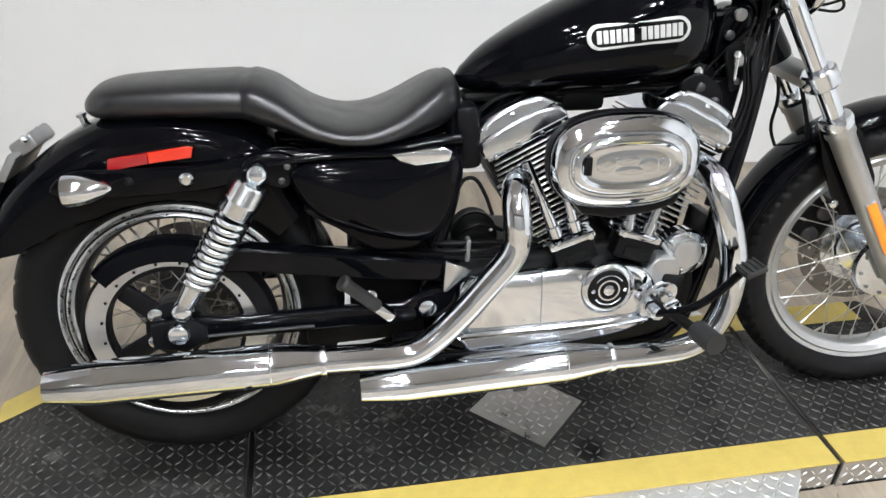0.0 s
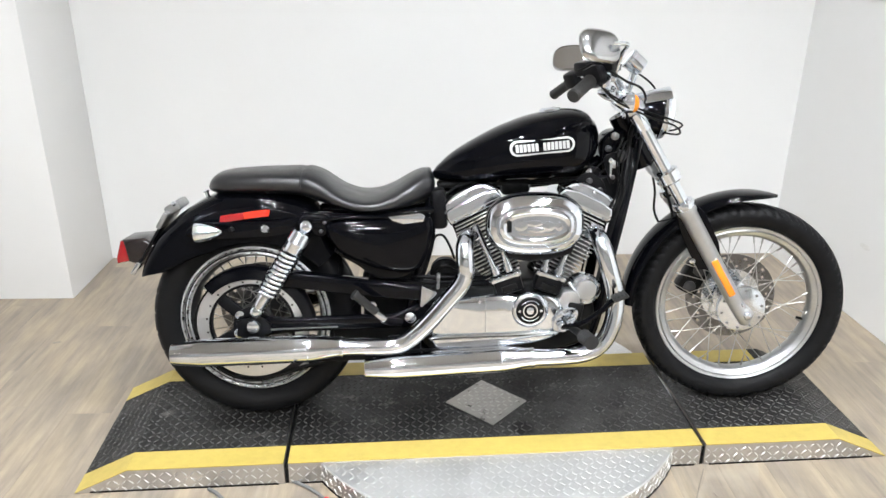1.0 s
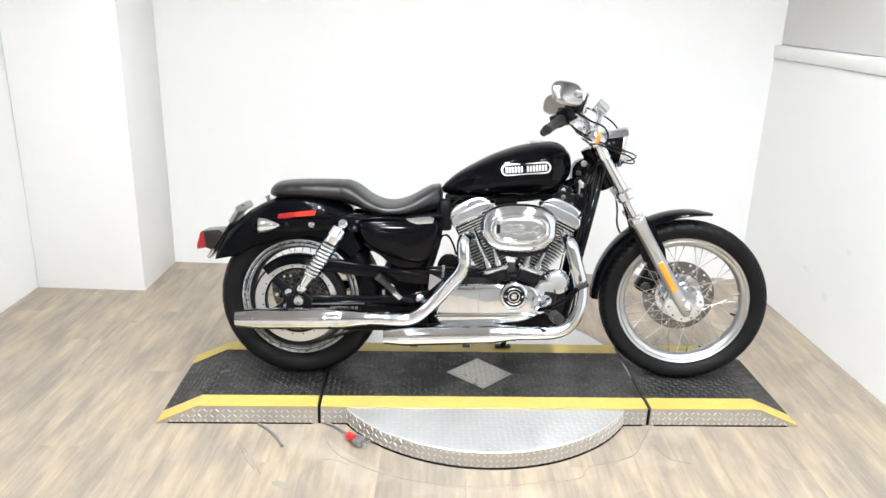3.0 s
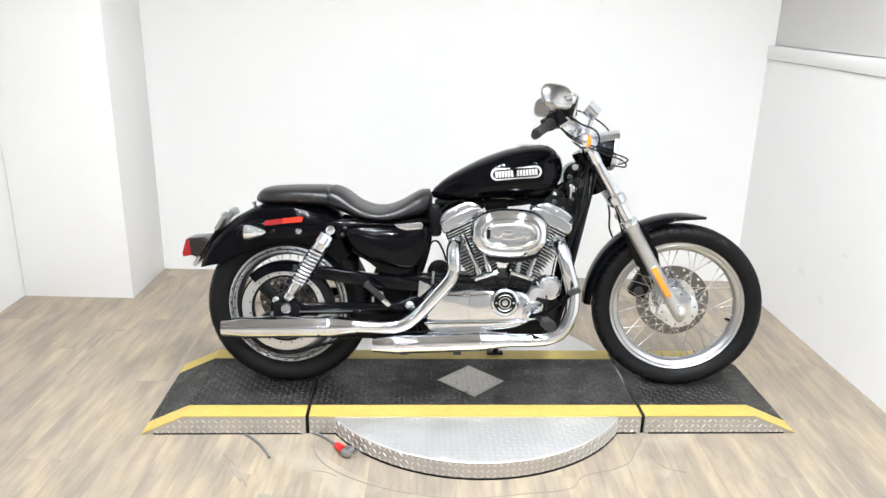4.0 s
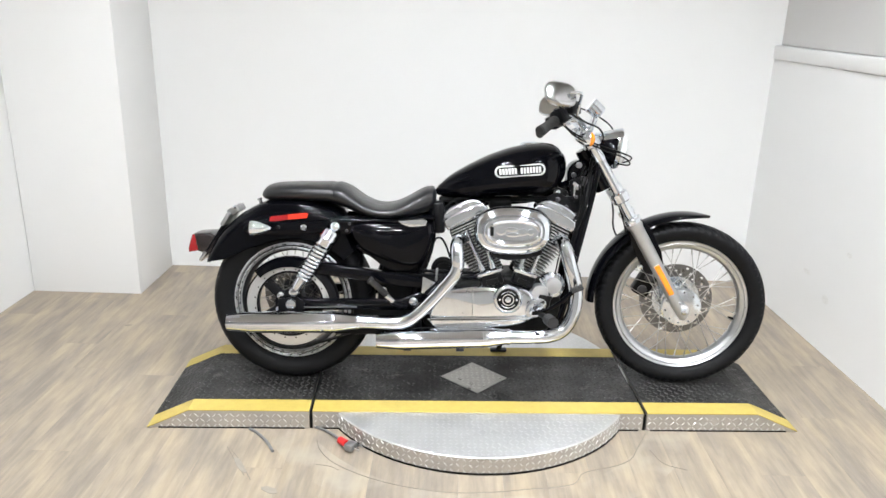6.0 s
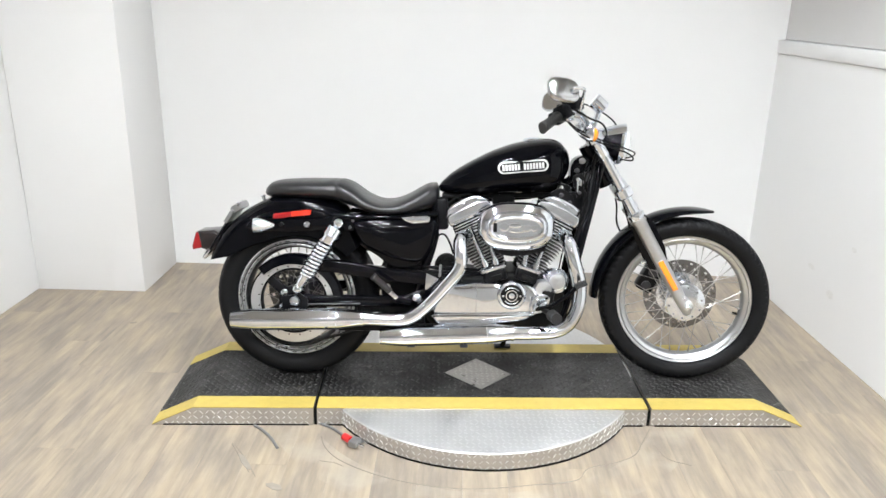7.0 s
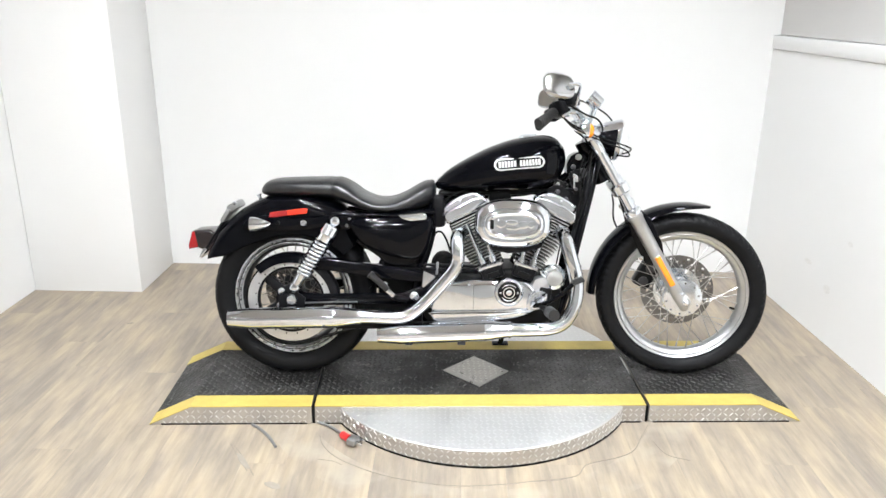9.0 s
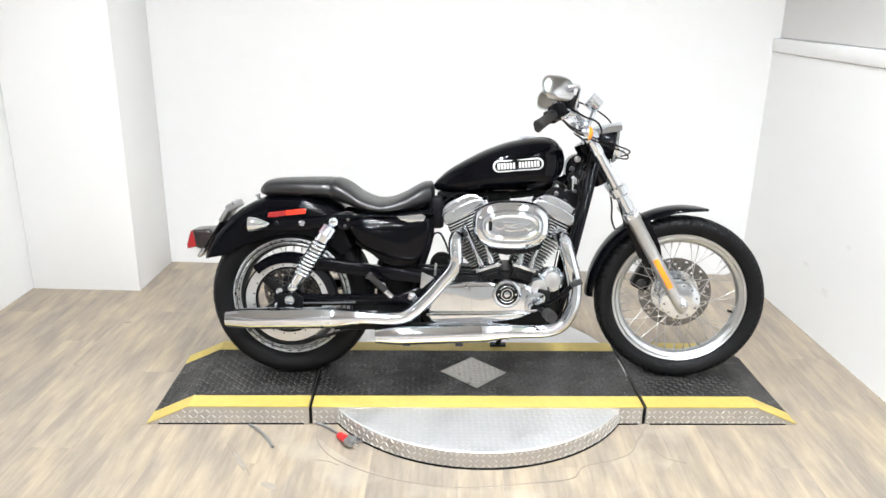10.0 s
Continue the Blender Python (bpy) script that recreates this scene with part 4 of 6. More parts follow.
plate = part("plate_bracket", block((0.008, 0.15, 0.19), 0.002, pose(-1.058, 0, 0.575, 0, 32, 0)), M_SATIN, bike, "bare number plate bracket")
part("plate_frame", block((0.016, 0.16, 0.055), 0.005, pose(-1.016, 0, 0.648, 0, 32, 0)), M_BRACKET, plate)
part("plate_frame", block((0.014, 0.16, 0.045), 0.004, pose(-1.106, 0, 0.502, 0, 32, 0)), M_CHROME, plate)
part("hinge", block((0.05, 0.10, 0.03), 0.008, pose(-0.992, 0, 0.680, 0, -30, 0)), M_BRACKET, plate)
for k in (-1, 1):
    part("hinge_bolt", lathe([(0.007, 0), (0.007, 0.006), (0.004, 0.008)], (-0.985, 0.035 * k - 0.02, 0.694), (0.4, -0.5, 0.8), 12), M_CHROME_WORN, plate)

# seat
SX = [-0.882, -0.871, -0.853, -0.820, -0.72, -0.612, -0.597, -0.585, -0.56, -0.53, -0.486, -0.432, -0.379, -0.325, -0.272, -0.235, -0.214, -0.204]
STOP = [0.745, 0.769, 0.783, 0.791, 0.795, 0.796, 0.792, 0.796, 0.791, 0.773, 0.736, 0.713, 0.713, 0.735, 0.769, 0.787, 0.782, 0.760]
SBOT = [0.738, 0.727, 0.722, 0.720, 0.721, 0.715, 0.712, 0.707, 0.698, 0.688, 0.672, 0.664, 0.662, 0.666, 0.675, 0.685, 0.697, 0.712]
SW = [0.03, 0.065, 0.088, 0.105, 0.118, 0.126, 0.121, 0.127, 0.131, 0.138, 0.148, 0.157, 0.160, 0.152, 0.130, 0.108, 0.088, 0.06]
xs = np.concatenate([np.linspace(SX[0], -0.82, 8), np.linspace(-0.805, -0.612, 10), [-0.603, -0.597, -0.591], np.linspace(-0.583, -0.235, 26), np.linspace(-0.228, SX[-1], 6)])
kern = lambda x, ys: interp(x, SX, ys) if x < -0.58 and x > -0.62 or x < -0.83 or x > -0.225 else sum(interp(x + d, SX, ys) for d in (-0.018, -0.009, 0, 0.009, 0.018)) / 5
rings = []
for x in xs:
    zt, zb, w = kern(x, STOP), kern(x, SBOT), kern(x, SW)
    ring = []
    for j in range(36):
        a = 2 * math.pi * j / 36
        c, s = math.cos(a), math.sin(a)
        y = w * math.copysign(abs(c) ** 0.80, c)
        z = (zt + zb) / 2 + (zt - zb) / 2 * math.copysign(abs(s) ** 0.80, s)
        ring.append((float(x), y, z))
    rings.append(ring)
bm = bmesh.new()
grid_faces(bm, rings, caps=True)
seat = part("seat", bm, M_VINYL, bike, "two-up black vinyl seat with a stepped pillion pad", 60)
sm = [(-0.597, 0.121 * math.copysign(abs(math.cos(a)) ** 0.80, math.cos(a)), 0.752 + 0.0400 * math.copysign(abs(math.sin(a)) ** 0.80, math.sin(a))) for a in np.linspace(math.pi * 1.05, -0.05 * math.pi, 24)]
part("seam", sweep(bmesh.new(), sm, 0.0025, 6), M_VINYL, seat)

# fuel tank
TX = [-0.208, -0.195, -0.163, -0.098, -0.012, 0.074, 0.161, 0.225, 0.262, 0.284, 0.294]
TT_ = [0.770, 0.790, 0.822, 0.863, 0.908, 0.940, 0.958, 0.960, 0.949, 0.925, 0.890]
TB = [0.757, 0.747, 0.740, 0.737, 0.737, 0.740, 0.746, 0.756, 0.775, 0.805, 0.850]
TW = [0.012, 0.030, 0.058, 0.092, 0.118, 0.132, 0.136, 0.128, 0.106, 0.074, 0.030]


def smoothed(x, xs_, ys_, d=0.012):
    if x < xs_[1] or x > xs_[-2]:
        return interp(x, xs_, ys_)
    return sum(interp(x + k * d, xs_, ys_) for k in (-2, -1, 0, 1, 2)) / 5


def tank_half(x, z):
    """Half width of the tank at x and z."""
    zt, zb, w = smoothed(x, TX, TT_), smoothed(x, TX, TB), smoothed(x, TX, TW)
    zm = zb + (zt - zb) * 0.42
    k = (z - zm) / (zt - zm) if z > zm else (zm - z) / (zm - zb)
    return w * max(0.0, 1 - min(1, abs(k)) ** (2.9 if z > zm else 2.5)) ** (1 / 2.1)


rings = []
for x in np.concatenate([[TX[0], -0.203], np.linspace(-0.196, 0.26, 40), [0.268, 0.276, 0.283, 0.289, 0.294]]):
    x = float(x)
    zt, zb = smoothed(x, TX, TT_), smoothed(x, TX, TB)
    ring = []
    n = 24
    for side in (-1, 1):
        for k in range(n):
            t = k / n
            f = 0.5 - 0.5 * math.cos(math.pi * t)
            z = zb + (zt - zb) * (f if side < 0 else 1 - f)
            ring.append((x, side * tank_half(x, z), z))
    rings.append(ring)
bm = bmesh.new()
grid_faces(bm, rings, caps=True)
bmesh.ops.remove_doubles(bm, verts=bm.verts, dist=1e-5)
tank = part("fuel_tank", bm, M_PAINT, bike, "gloss black teardrop fuel tank", 60)


def pill(cx, cz, a, b, tilt, n=14):
    """Outline of a lying pill of half-length a and half-height b."""
    out = []
    for s in (1, -1):
        for k in range(n + 1):
            t = math.pi * (k / n - 0.5)
            out.append((s * (a - b) + s * b * math.cos(t), s * b * math.sin(t)))
    c, si = math.cos(radians(tilt)), math.sin(radians(tilt))
    return [(cx + x * c - z * si, cz + x * si + z * c) for x, z in out]


def on_tank(outlines):
    """Rings laid on the tank's side: (outline, lift)."""
    bm = bmesh.new()
    grid_faces(bm, [[(x, -tank_half(x, z) - lift, z) for x, z in o] for o, lift in outlines], caps=True)
    return bm


BC, BT = (0.107, 0.8565), 5.0
badge = part("badge", on_tank([(pill(*BC, 0.0945, 0.0225, BT), -0.002), (pill(*BC, 0.0945, 0.0225, BT), 0.003), (pill(*BC, 0.0905, 0.020, BT), 0.0045), (pill(*BC, 0.088, 0.0175, BT), 0.004)]), M_BADGE, tank, "oblong silver tank badge")
part("badge_field", on_tank([(pill(*BC, 0.0875, 0.017, BT), 0.003), (pill(*BC, 0.0872, 0.0168, BT), 0.0052)]), M_CORE, tank)
for k in range(14):
    if k == 6:
        continue
    u = -0.0735 + 0.0113 * k
    w = 0.0082
    c, si = math.cos(radians(BT)), math.sin(radians(BT))
    corners = [(u - w / 2, -0.0112), (u + w / 2, -0.0112), (u + w / 2, 0.0112), (u - w / 2, 0.0112)]
    o = [(BC[0] + x * c - z * si, BC[1] + x * si + z * c) for x, z in corners]
    bm = bmesh.new()
    grid_faces(bm, [[(x, -tank_half(x, z) - lift, z) for x, z in o] for lift in (0.004, 0.0066)], caps=True)
    part("badge_bar", bm, M_BADGE, badge)
part("fuel_cap", lathe([(0.034, -0.012), (0.034, 0.003), (0.028, 0.008), (0.012, 0.010)], (0.150, 0.0, 0.953), (-0.05, 0, 1), 36), M_CHROME, tank)
part("tank_bracket", block((0.045, 0.05, 0.04), 0.006, pose(0.275, -0.03, 0.765, 0, 20, 0)), M_SATIN, tank)
part("bracket_bolt", lathe([(0.010, 0), (0.010, 0.006), (0.006, 0.009)], (0.262, -0.058, 0.772), (0, -1, 0), 16), M_CHROME, tank)

# side cover under the seat
def bulged(outline, centre, layers):
    """A shell whose rings are the outline drawn towards centre: (scale, y)."""
    bm = bmesh.new()
    cx, cz = centre
    grid_faces(bm, [[(cx + (x - cx) * k, y, cz + (z - cz) * k) for x, z in outline] for k, y in layers], caps=True)
    return bm


cover = part("side_cover", bulged(smooth_outline([(-0.528, 0.628), (-0.492, 0.652), (-0.38, 0.656), (-0.240, 0.656), (-0.214, 0.642), (-0.216, 0.588), (-0.238, 0.525), (-0.266, 0.494), (-0.315, 0.490), (-0.40, 0.512), (-0.485, 0.555)], 6), (-0.375, 0.580), [(0.97, -0.07), (1.0, -0.135), (0.995, -0.146), (0.97, -0.154), (0.90, -0.1605), (0.75, -0.1665), (0.55, -0.1715), (0.3, -0.175), (0.05, -0.1762)]), M_PAINT, bike, "gloss black side cover")
part("cover_trim", slab([(-0.345, 0.664), (-0.25, 0.672), (-0.235, 0.664), (-0.24, 0.646), (-0.30, 0.64), (-0.33, 0.65)], -0.166, -0.14, 0.004), M_CHROME, cover, "chrome trim clip")
part("cover_rail", tube([(-0.56, -0.150, 0.652), (-0.45, -0.152, 0.662), (-0.34, -0.152, 0.660)], 0.006, 10), M_PAINT, cover)
part("oil_tank", block((0.30, 0.10, 0.15), 0.03, pose(-0.40, 0.02, 0.58)), M_PAINT, cover)
part("tank_floor", slab(smooth_outline([(-0.500, 0.560), (-0.487, 0.538), (-0.442, 0.511), (-0.400, 0.478), (-0.360, 0.462), (-0.290, 0.470), (-0.270, 0.530), (-0.400, 0.570)], 3), -0.125, -0.020, 0.008), M_SATIN, cover, "black oil tank bottom")
part("shock_mount", slab(smooth_outline([(-0.606, 0.640), (-0.598, 0.662), (-0.572, 0.672), (-0.522, 0.667), (-0.506, 0.640), (-0.530, 0.606), (-0.560, 0.610)], 4), -0.150, -0.118, 0.010, 3), M_PAINT, cover, "gloss black shock mounting lug")
for x, z in ((-0.527, 0.648), (-0.538, 0.622)):
    part("mount_screw", lathe([(0.006, 0), (0.006, 0.005), (0.003, 0.007)], (x, -0.150, z), (0, -1, 0), 12), M_DARKSTEEL, cover)
part("battery_tray", block((0.165, 0.12, 0.14), 0.02, pose(-0.325, -0.03, 0.475)), M_SATIN, cover)
part("tank_underside", block((0.46, 0.06, 0.022), 0.010, pose(0.035, -0.005, 0.737, 0, -1, 0)), M_CORE, tank)
part("coil_box", block((0.09, 0.07, 0.05), 0.014, pose(0.045, 0.0, 0.722)), M_CORE, tank)

# ---- engine ----
engine = part("engine", slab(smooth_outline([(-0.24, 0.24), (-0.25, 0.36), (-0.19, 0.44), (-0.05, 0.43), (0.05, 0.445), (0.17, 0.445), (0.25, 0.42), (0.29, 0.33), (0.24, 0.23), (0.05, 0.20), (-0.15, 0.21)], 4), -0.11, 0.13, 0.02), M_CORE, bike, "black and chrome V-twin engine")


def cylinder(base, top, names):
    """One finned barrel with its rocker box; base and top are x and z on its axis."""
    b, t = Vector((base[0], 0, base[1])), Vector((top[0], 0, top[1]))
    d = (t - b).normalized()
    ang = math.degrees(math.atan2(d.x, d.z))
    m = Matrix.Translation(b) @ pose(0, 0, 0, 0, ang, 0)
    ln = (t - b).length
    barrel = part("cylinder", lathe([(0.056, 0), (0.056, ln)], b, d, 40), M_CORE, engine, "finned cylinder")
    n = 15
    for k in range(n):
        f = k / (n - 1)
        w = 0.050 + 0.030 * min(1, f * 1.4)
        mesh = block((2 * w, 0.190 if f > 0.25 else 0.17, 0.0030), 0.0011, m @ Matrix.Translation((0, -0.004, 0.012 + (ln - 0.03) * f)), 1)
        part("fin", mesh, M_SATIN, barrel)
        part("fin_edge", block((2 * w + 0.0012, 0.010, 0.0031), 0.0010, m @ Matrix.Translation((0, -0.0955 if f > 0.25 else -0.0855, 0.012 + (ln - 0.03) * f)), 1), M_FIN, barrel)
    s = 1 if names == "rear" else -1
    part("cylinder_head", block((0.150, 0.17, 0.050), 0.010, m @ Matrix.Translation((0, 0, ln + 0.008))), M_CORE, engine, "black finned cylinder head")
    for k in range(5):
        part("head_fin", block((0.178 - 0.004 * k, 0.206, 0.0030), 0.0012, m @ Matrix.Translation((0.014 * s, -0.004, ln - 0.014 + 0.0105 * k)), 1), M_SATIN, barrel)
        part("head_fin_edge", block((0.1792 - 0.004 * k, 0.010, 0.0034), 0.0010, m @ Matrix.Translation((0.014 * s, -0.1032, ln - 0.014 + 0.0105 * k)), 1), M_FIN, barrel)
    head = part("rocker_box", slab([(s * x, z) for x, z in ((-0.076, 0.034), (-0.080, 0.060), (-0.070, 0.078), (-0.030, 0.084), (0.050, 0.084), (0.090, 0.074), (0.098, 0.056), (0.096, 0.034))], -0.104, 0.092, 0.009, 4), M_ROCKER, engine, "chrome rocker box")
    head.data.transform(m @ Matrix.Translation((0, 0, ln + 0.002)))
    part("gasket", slab([(s * -0.079, 0.0), (s * -0.079, 0.0025), (s * 0.097, 0.0025), (s * 0.097, 0.0)], -0.1046, 0.09, 0.001), M_BRACKET, head).data.transform(m @ Matrix.Translation((0, 0, ln + 0.048)))
    lid = part("rocker_lid", slab(smooth_outline([(s * x, z) for x, z in ((-0.072, -0.016), (-0.072, 0.006), (-0.058, 0.022), (-0.020, 0.030), (0.030, 0.030), (0.066, 0.022), (0.086, 0.002), (0.088, -0.016))], 3), -0.096, 0.080, 0.014, 4), M_ROCKER, head)
    lid.data.transform(m @ Matrix.Translation((0, 0, ln + 0.085)))
    for x in (-0.052, 0.004, 0.060):
        part("lid_bolt", lathe([(0.0065, 0), (0.0065, 0.006), (0.004, 0.008)], m @ Vector((s * x, -0.090, ln + 0.098)), m.to_3x3() @ Vector((0, -0.75, 0.66)), 12), M_CHROME_WORN, head)
    for x in (-0.058, -0.01, 0.04, 0.084):
        bolt = part("bolt", lathe([(0.0048, 0), (0.0048, 0.004), (0.003, 0.006)], (s * x, -0.1045, 0.040), (0, -1, 0), 12), M_CHROME_WORN, head)
        bolt.data.transform(m @ Matrix.Translation((0, 0, ln + 0.002)))
    return barrel


cylinder((0.018, 0.435), (-0.072, 0.620), "rear")
cylinder((0.140, 0.435), (0.232, 0.620), "front")


def pushrod(a, b):
    bm = rod(a, b, 0.0105, 18)
    p, q = Vector(a), Vector(b)
    d = (q - p).normalized()
    sweep(bm, [p, p + d * 0.022], 0.0145, 18)
    sweep(bm, [p + d * 0.075, p + d * 0.082], 0.0128, 18)
    return part("pushrod_tube", bm, M_CHROME, engine, "chrome pushrod tube")


pushrod((-0.020, -0.118, 0.468), (-0.086, -0.108, 0.622))
pushrod((0.018, -0.118, 0.478), (-0.030, -0.108, 0.640))
pushrod((0.124, -0.118, 0.470), (0.158, -0.108, 0.640))
pushrod((0.168, -0.118, 0.462), (0.222, -0.108, 0.622))
for x, t in ((0.006, -18), (0.143, 18)):
    tb = part("tappet_block", block((0.084, 0.05, 0.048), 0.006, pose(x + (0.010 if t < 0 else -0.006), -0.115, 0.436, 0, t, 0)), M_SATIN, engine, "black tappet block with a chrome flange")
    part("flange", block((0.094, 0.058, 0.014), 0.004, pose(x, -0.117, 0.464, 0, t, 0)), M_CHROME, tb)
    part("recess", block((0.046, 0.006, 0.020), 0.002, pose(x + (0.012 if t < 0 else -0.008), -0.141, 0.430, 0, t, 0)), M_CORE, tb)
    for k in (-1, 1):
        part("bolt", lathe([(0.006, 0), (0.006, 0.006)], (x + 0.034 * k, -0.144, 0.464 + (0.010 * k if t < 0 else -0.010 * k)), (0, -1, 0), 10), M_CHROME_WORN, tb)

# air cleaner
AC = (0.085, 0.632)
air = part("air_cleaner", oval_rings(*AC, [(0.130, 0.080, -0.1170), (0.141, 0.091, -0.1320), (0.144, 0.0935, -0.1570), (0.144, 0.0935, -0.1670)], 2.6), M_SATIN, engine, "oval air cleaner with a stepped chrome cover")
part("chrome_cover", oval_rings(*AC, [(0.141, 0.0905, -0.1660), (0.142, 0.0915, -0.1750), (0.139, 0.0885, -0.1850), (0.131, 0.080, -0.1940), (0.121, 0.069, -0.2000), (0.116, 0.064, -0.2015), (0.113, 0.0605, -0.1985), (0.1105, 0.0580, -0.1985),
                                     (0.108, 0.0555, -0.2040), (0.102, 0.0495, -0.2080), (0.096, 0.044, -0.2085), (0.092, 0.040, -0.2055), (0.089, 0.037, -0.2035), (0.084, 0.034, -0.2030), (0.070, 0.027, -0.2032), (0.03, 0.012, -0.2034), (0.004, 0.002, -0.2034)], 2.6), M_CHROME, air, "polished stepped oval cover")
part("black_insert", block((0.012, 0.004, 0.034), 0.0015, pose(AC[0] - 0.079, -0.2045, AC[1] + 0.002)), M_CORE, air)
for dx, dz, ea, eb in ((-0.046, 0.004, 0.020, 0.017), (-0.008, 0.010, 0.026, 0.010), (0.000, -0.010, 0.030, 0.009), (0.034, 0.0, 0.020, 0.015), (0.064, 0.0, 0.012, 0.014)):
    part("raised_emblem", oval_rings(AC[0] + dx, AC[1] + dz, [(ea, eb, -0.2025), (ea * 0.96, eb * 0.93, -0.2046), (ea * 0.8, eb * 0.7, -0.2052), (ea * 0.2, eb * 0.2, -0.2050)], 2.0, 32), M_ROCKER, air)
part("lower_housing", slab([(-0.01, 0.560), (0.01, 0.530), (0.07, 0.518), (0.14, 0.524), (0.195, 0.540), (0.205, 0.565)], -0.1720, -0.11, 0.008), M_SATIN, air)
part("carburettor", block((0.09, 0.10, 0.10), 0.02, pose(0.08, -0.09, 0.62)), M_DARKSTEEL, engine)

# gearcase cover and round timer cover
gear = part("gearcase_cover", bulged(smooth_outline([(-0.205, 0.402), (-0.10, 0.408), (0.0, 0.412), (0.045, 0.408), (0.10, 0.412), (0.165, 0.395), (0.195, 0.345), (0.192, 0.300), (0.15, 0.275), (0.06, 0.262), (-0.10, 0.252), (-0.19, 0.252), (-0.222, 0.285), (-0.222, 0.36)], 4), (-0.02, 0.335), [(0.98, -0.100), (1.0, -0.132), (0.994, -0.143), (0.975, -0.1505), (0.93, -0.1555), (0.85, -0.1583), (0.70, -0.1603), (0.5, -0.1615), (0.25, -0.1622), (0.05, -0.1624)]), M_COVER, engine, "chrome gearcase and sprocket cover")
part("cover_foot", slab(smooth_outline([(-0.21, 0.292), (0.03, 0.296), (0.12, 0.30), (0.165, 0.29), (0.10, 0.262), (-0.06, 0.246), (-0.19, 0.246), (-0.215, 0.268)], 4), -0.172, -0.15, 0.010, 3), M_COVER, gear)
part("cover_seam", block((0.0022, 0.004, 0.115), 0.0006, pose(-0.056, -0.1610, 0.352)), M_BRACKET, gear)
part("timer_cover", lathe([(0.056, 0.0), (0.055, 0.005), (0.050, 0.010), (0.0435, 0.011), (0.041, 0.009)], (0.078, -0.158, 0.365), (0, -1, 0), 48), M_CHROME, gear, "round timer cover")
part("timer_face", lathe([(0.0415, 0.004), (0.0410, 0.0108), (0.0400, 0.0114)], (0.078, -0.158, 0.365), (0, -1, 0), 48), M_CORE, gear, "black face with silver rings")
for r in (0.0225,):
    part("timer_ring", lathe([(r, 0.010), (r, 0.0135), (r - 0.0035, 0.0135), (r - 0.0035, 0.010)], (0.078, -0.158, 0.365), (0, -1, 0), 48, closed=True), M_CHROME_WORN, gear)
for k in (1, -1):
    arc = [(0.078 + 0.0315 * math.sin(a), -0.1700, 0.365 + k * 0.0315 * math.cos(a)) for a in np.linspace(-0.95, 0.95, 15)]
    part("lettering_bar", sweep(bmesh.new(), arc, 0.0017, 6), M_CHROME_WORN, gear)
    part("timer_screw", lathe([(0.0042, 0.008), (0.0042, 0.0145), (0.002, 0.0155)], (0.078 + 0.0325 * k, -0.158, 0.365), (0, -1, 0), 12), M_CHROME, gear)
part("timer_centre", lathe([(0.011, 0.010), (0.011, 0.0135), (0.005, 0.015)], (0.078, -0.158, 0.365), (0, -1, 0), 24), M_CHROME_WORN, gear)
for x, z in ((-0.19, 0.385), (-0.075, 0.395), (0.02, 0.395), (0.13, 0.385), (0.175, 0.31), (0.10, 0.29), (0.03, 0.30), (-0.09, 0.31), (-0.20, 0.29)):
    part("cover_bolt", lathe([(0.0056, -0.012), (0.0056, 0.002), (0.003, 0.0045)], (x, -0.158, z), (0, -1, 0), 14), M_CHROME, gear)
nose = part("nose_cover", lathe([(0.050, 0.0), (0.050, 0.028), (0.046, 0.036), (0.040, 0.038), (0.026, 0.040), (0.024, 0.044), (0.006, 0.045)], (0.250, -0.085, 0.411), (0.10, -1, 0.05), 36), M_ROCKER, engine, "round chrome cover at the crankcase nose", 25)
part("nose_cap", lathe([(0.031, 0.036), (0.031, 0.043), (0.029, 0.0455), (0.012, 0.0465), (0.003, 0.0467)], (0.250, -0.085, 0.411), (0.10, -1, 0.05), 36), M_ALU, nose, "satin flat cap")
for k in range(6):
    a = 2 * math.pi * (k + 0.4) / 6
    part("bolt", lathe([(0.0045, 0), (0.0045, 0.006), (0.003, 0.007)], (0.254 + 0.041 * math.cos(a), -0.120, 0.413 + 0.041 * math.sin(a)), (0, -1, 0), 10), M_CHROME_WORN, nose)
part("oil_filter", lathe([(0.038, 0), (0.038, 0.06), (0.03, 0.07)], (0.24, -0.04, 0.33), (0.9, -0.3, 0), 28), M_CORE, engine)
part("chrome_bracket", slab([(-0.247, 0.450), (-0.199, 0.428), (-0.205, 0.420), (-0.246, 0.383), (-0.252, 0.388)], -0.166, -0.158, 0.002), M_TRIANGLE, engine, "small chrome bracket")
part("sump", slab([(-0.24, 0.25), (0.22, 0.26), (0.24, 0.225), (0.10, 0.195), (-0.22, 0.195)], -0.10, 0.10, 0.012), M_CORE, engine)
part("pump_body", oval_rings(0.200, 0.380, [(0.033, 0.040, -0.105), (0.032, 0.039, -0.146), (0.029, 0.035, -0.151), (0.010, 0.012, -0.152)], 3.0, 40), M_ALU, engine, "satin oil pump cover")
starter = part("starter", lathe([(0.020, 0.0), (0.036, 0.004), (0.043, 0.014), (0.044, 0.075), (0.036, 0.082)], (-0.172, -0.085, 0.458), (0, 1, 0), 36), M_CORE, engine, "black starter motor")
part("end_cap", lathe([(0.046, 0.0), (0.047, 0.004), (0.046, 0.012), (0.040, 0.014)], (-0.172, -0.050, 0.458), (0, 1, 0), 36), M_SATIN, starter)
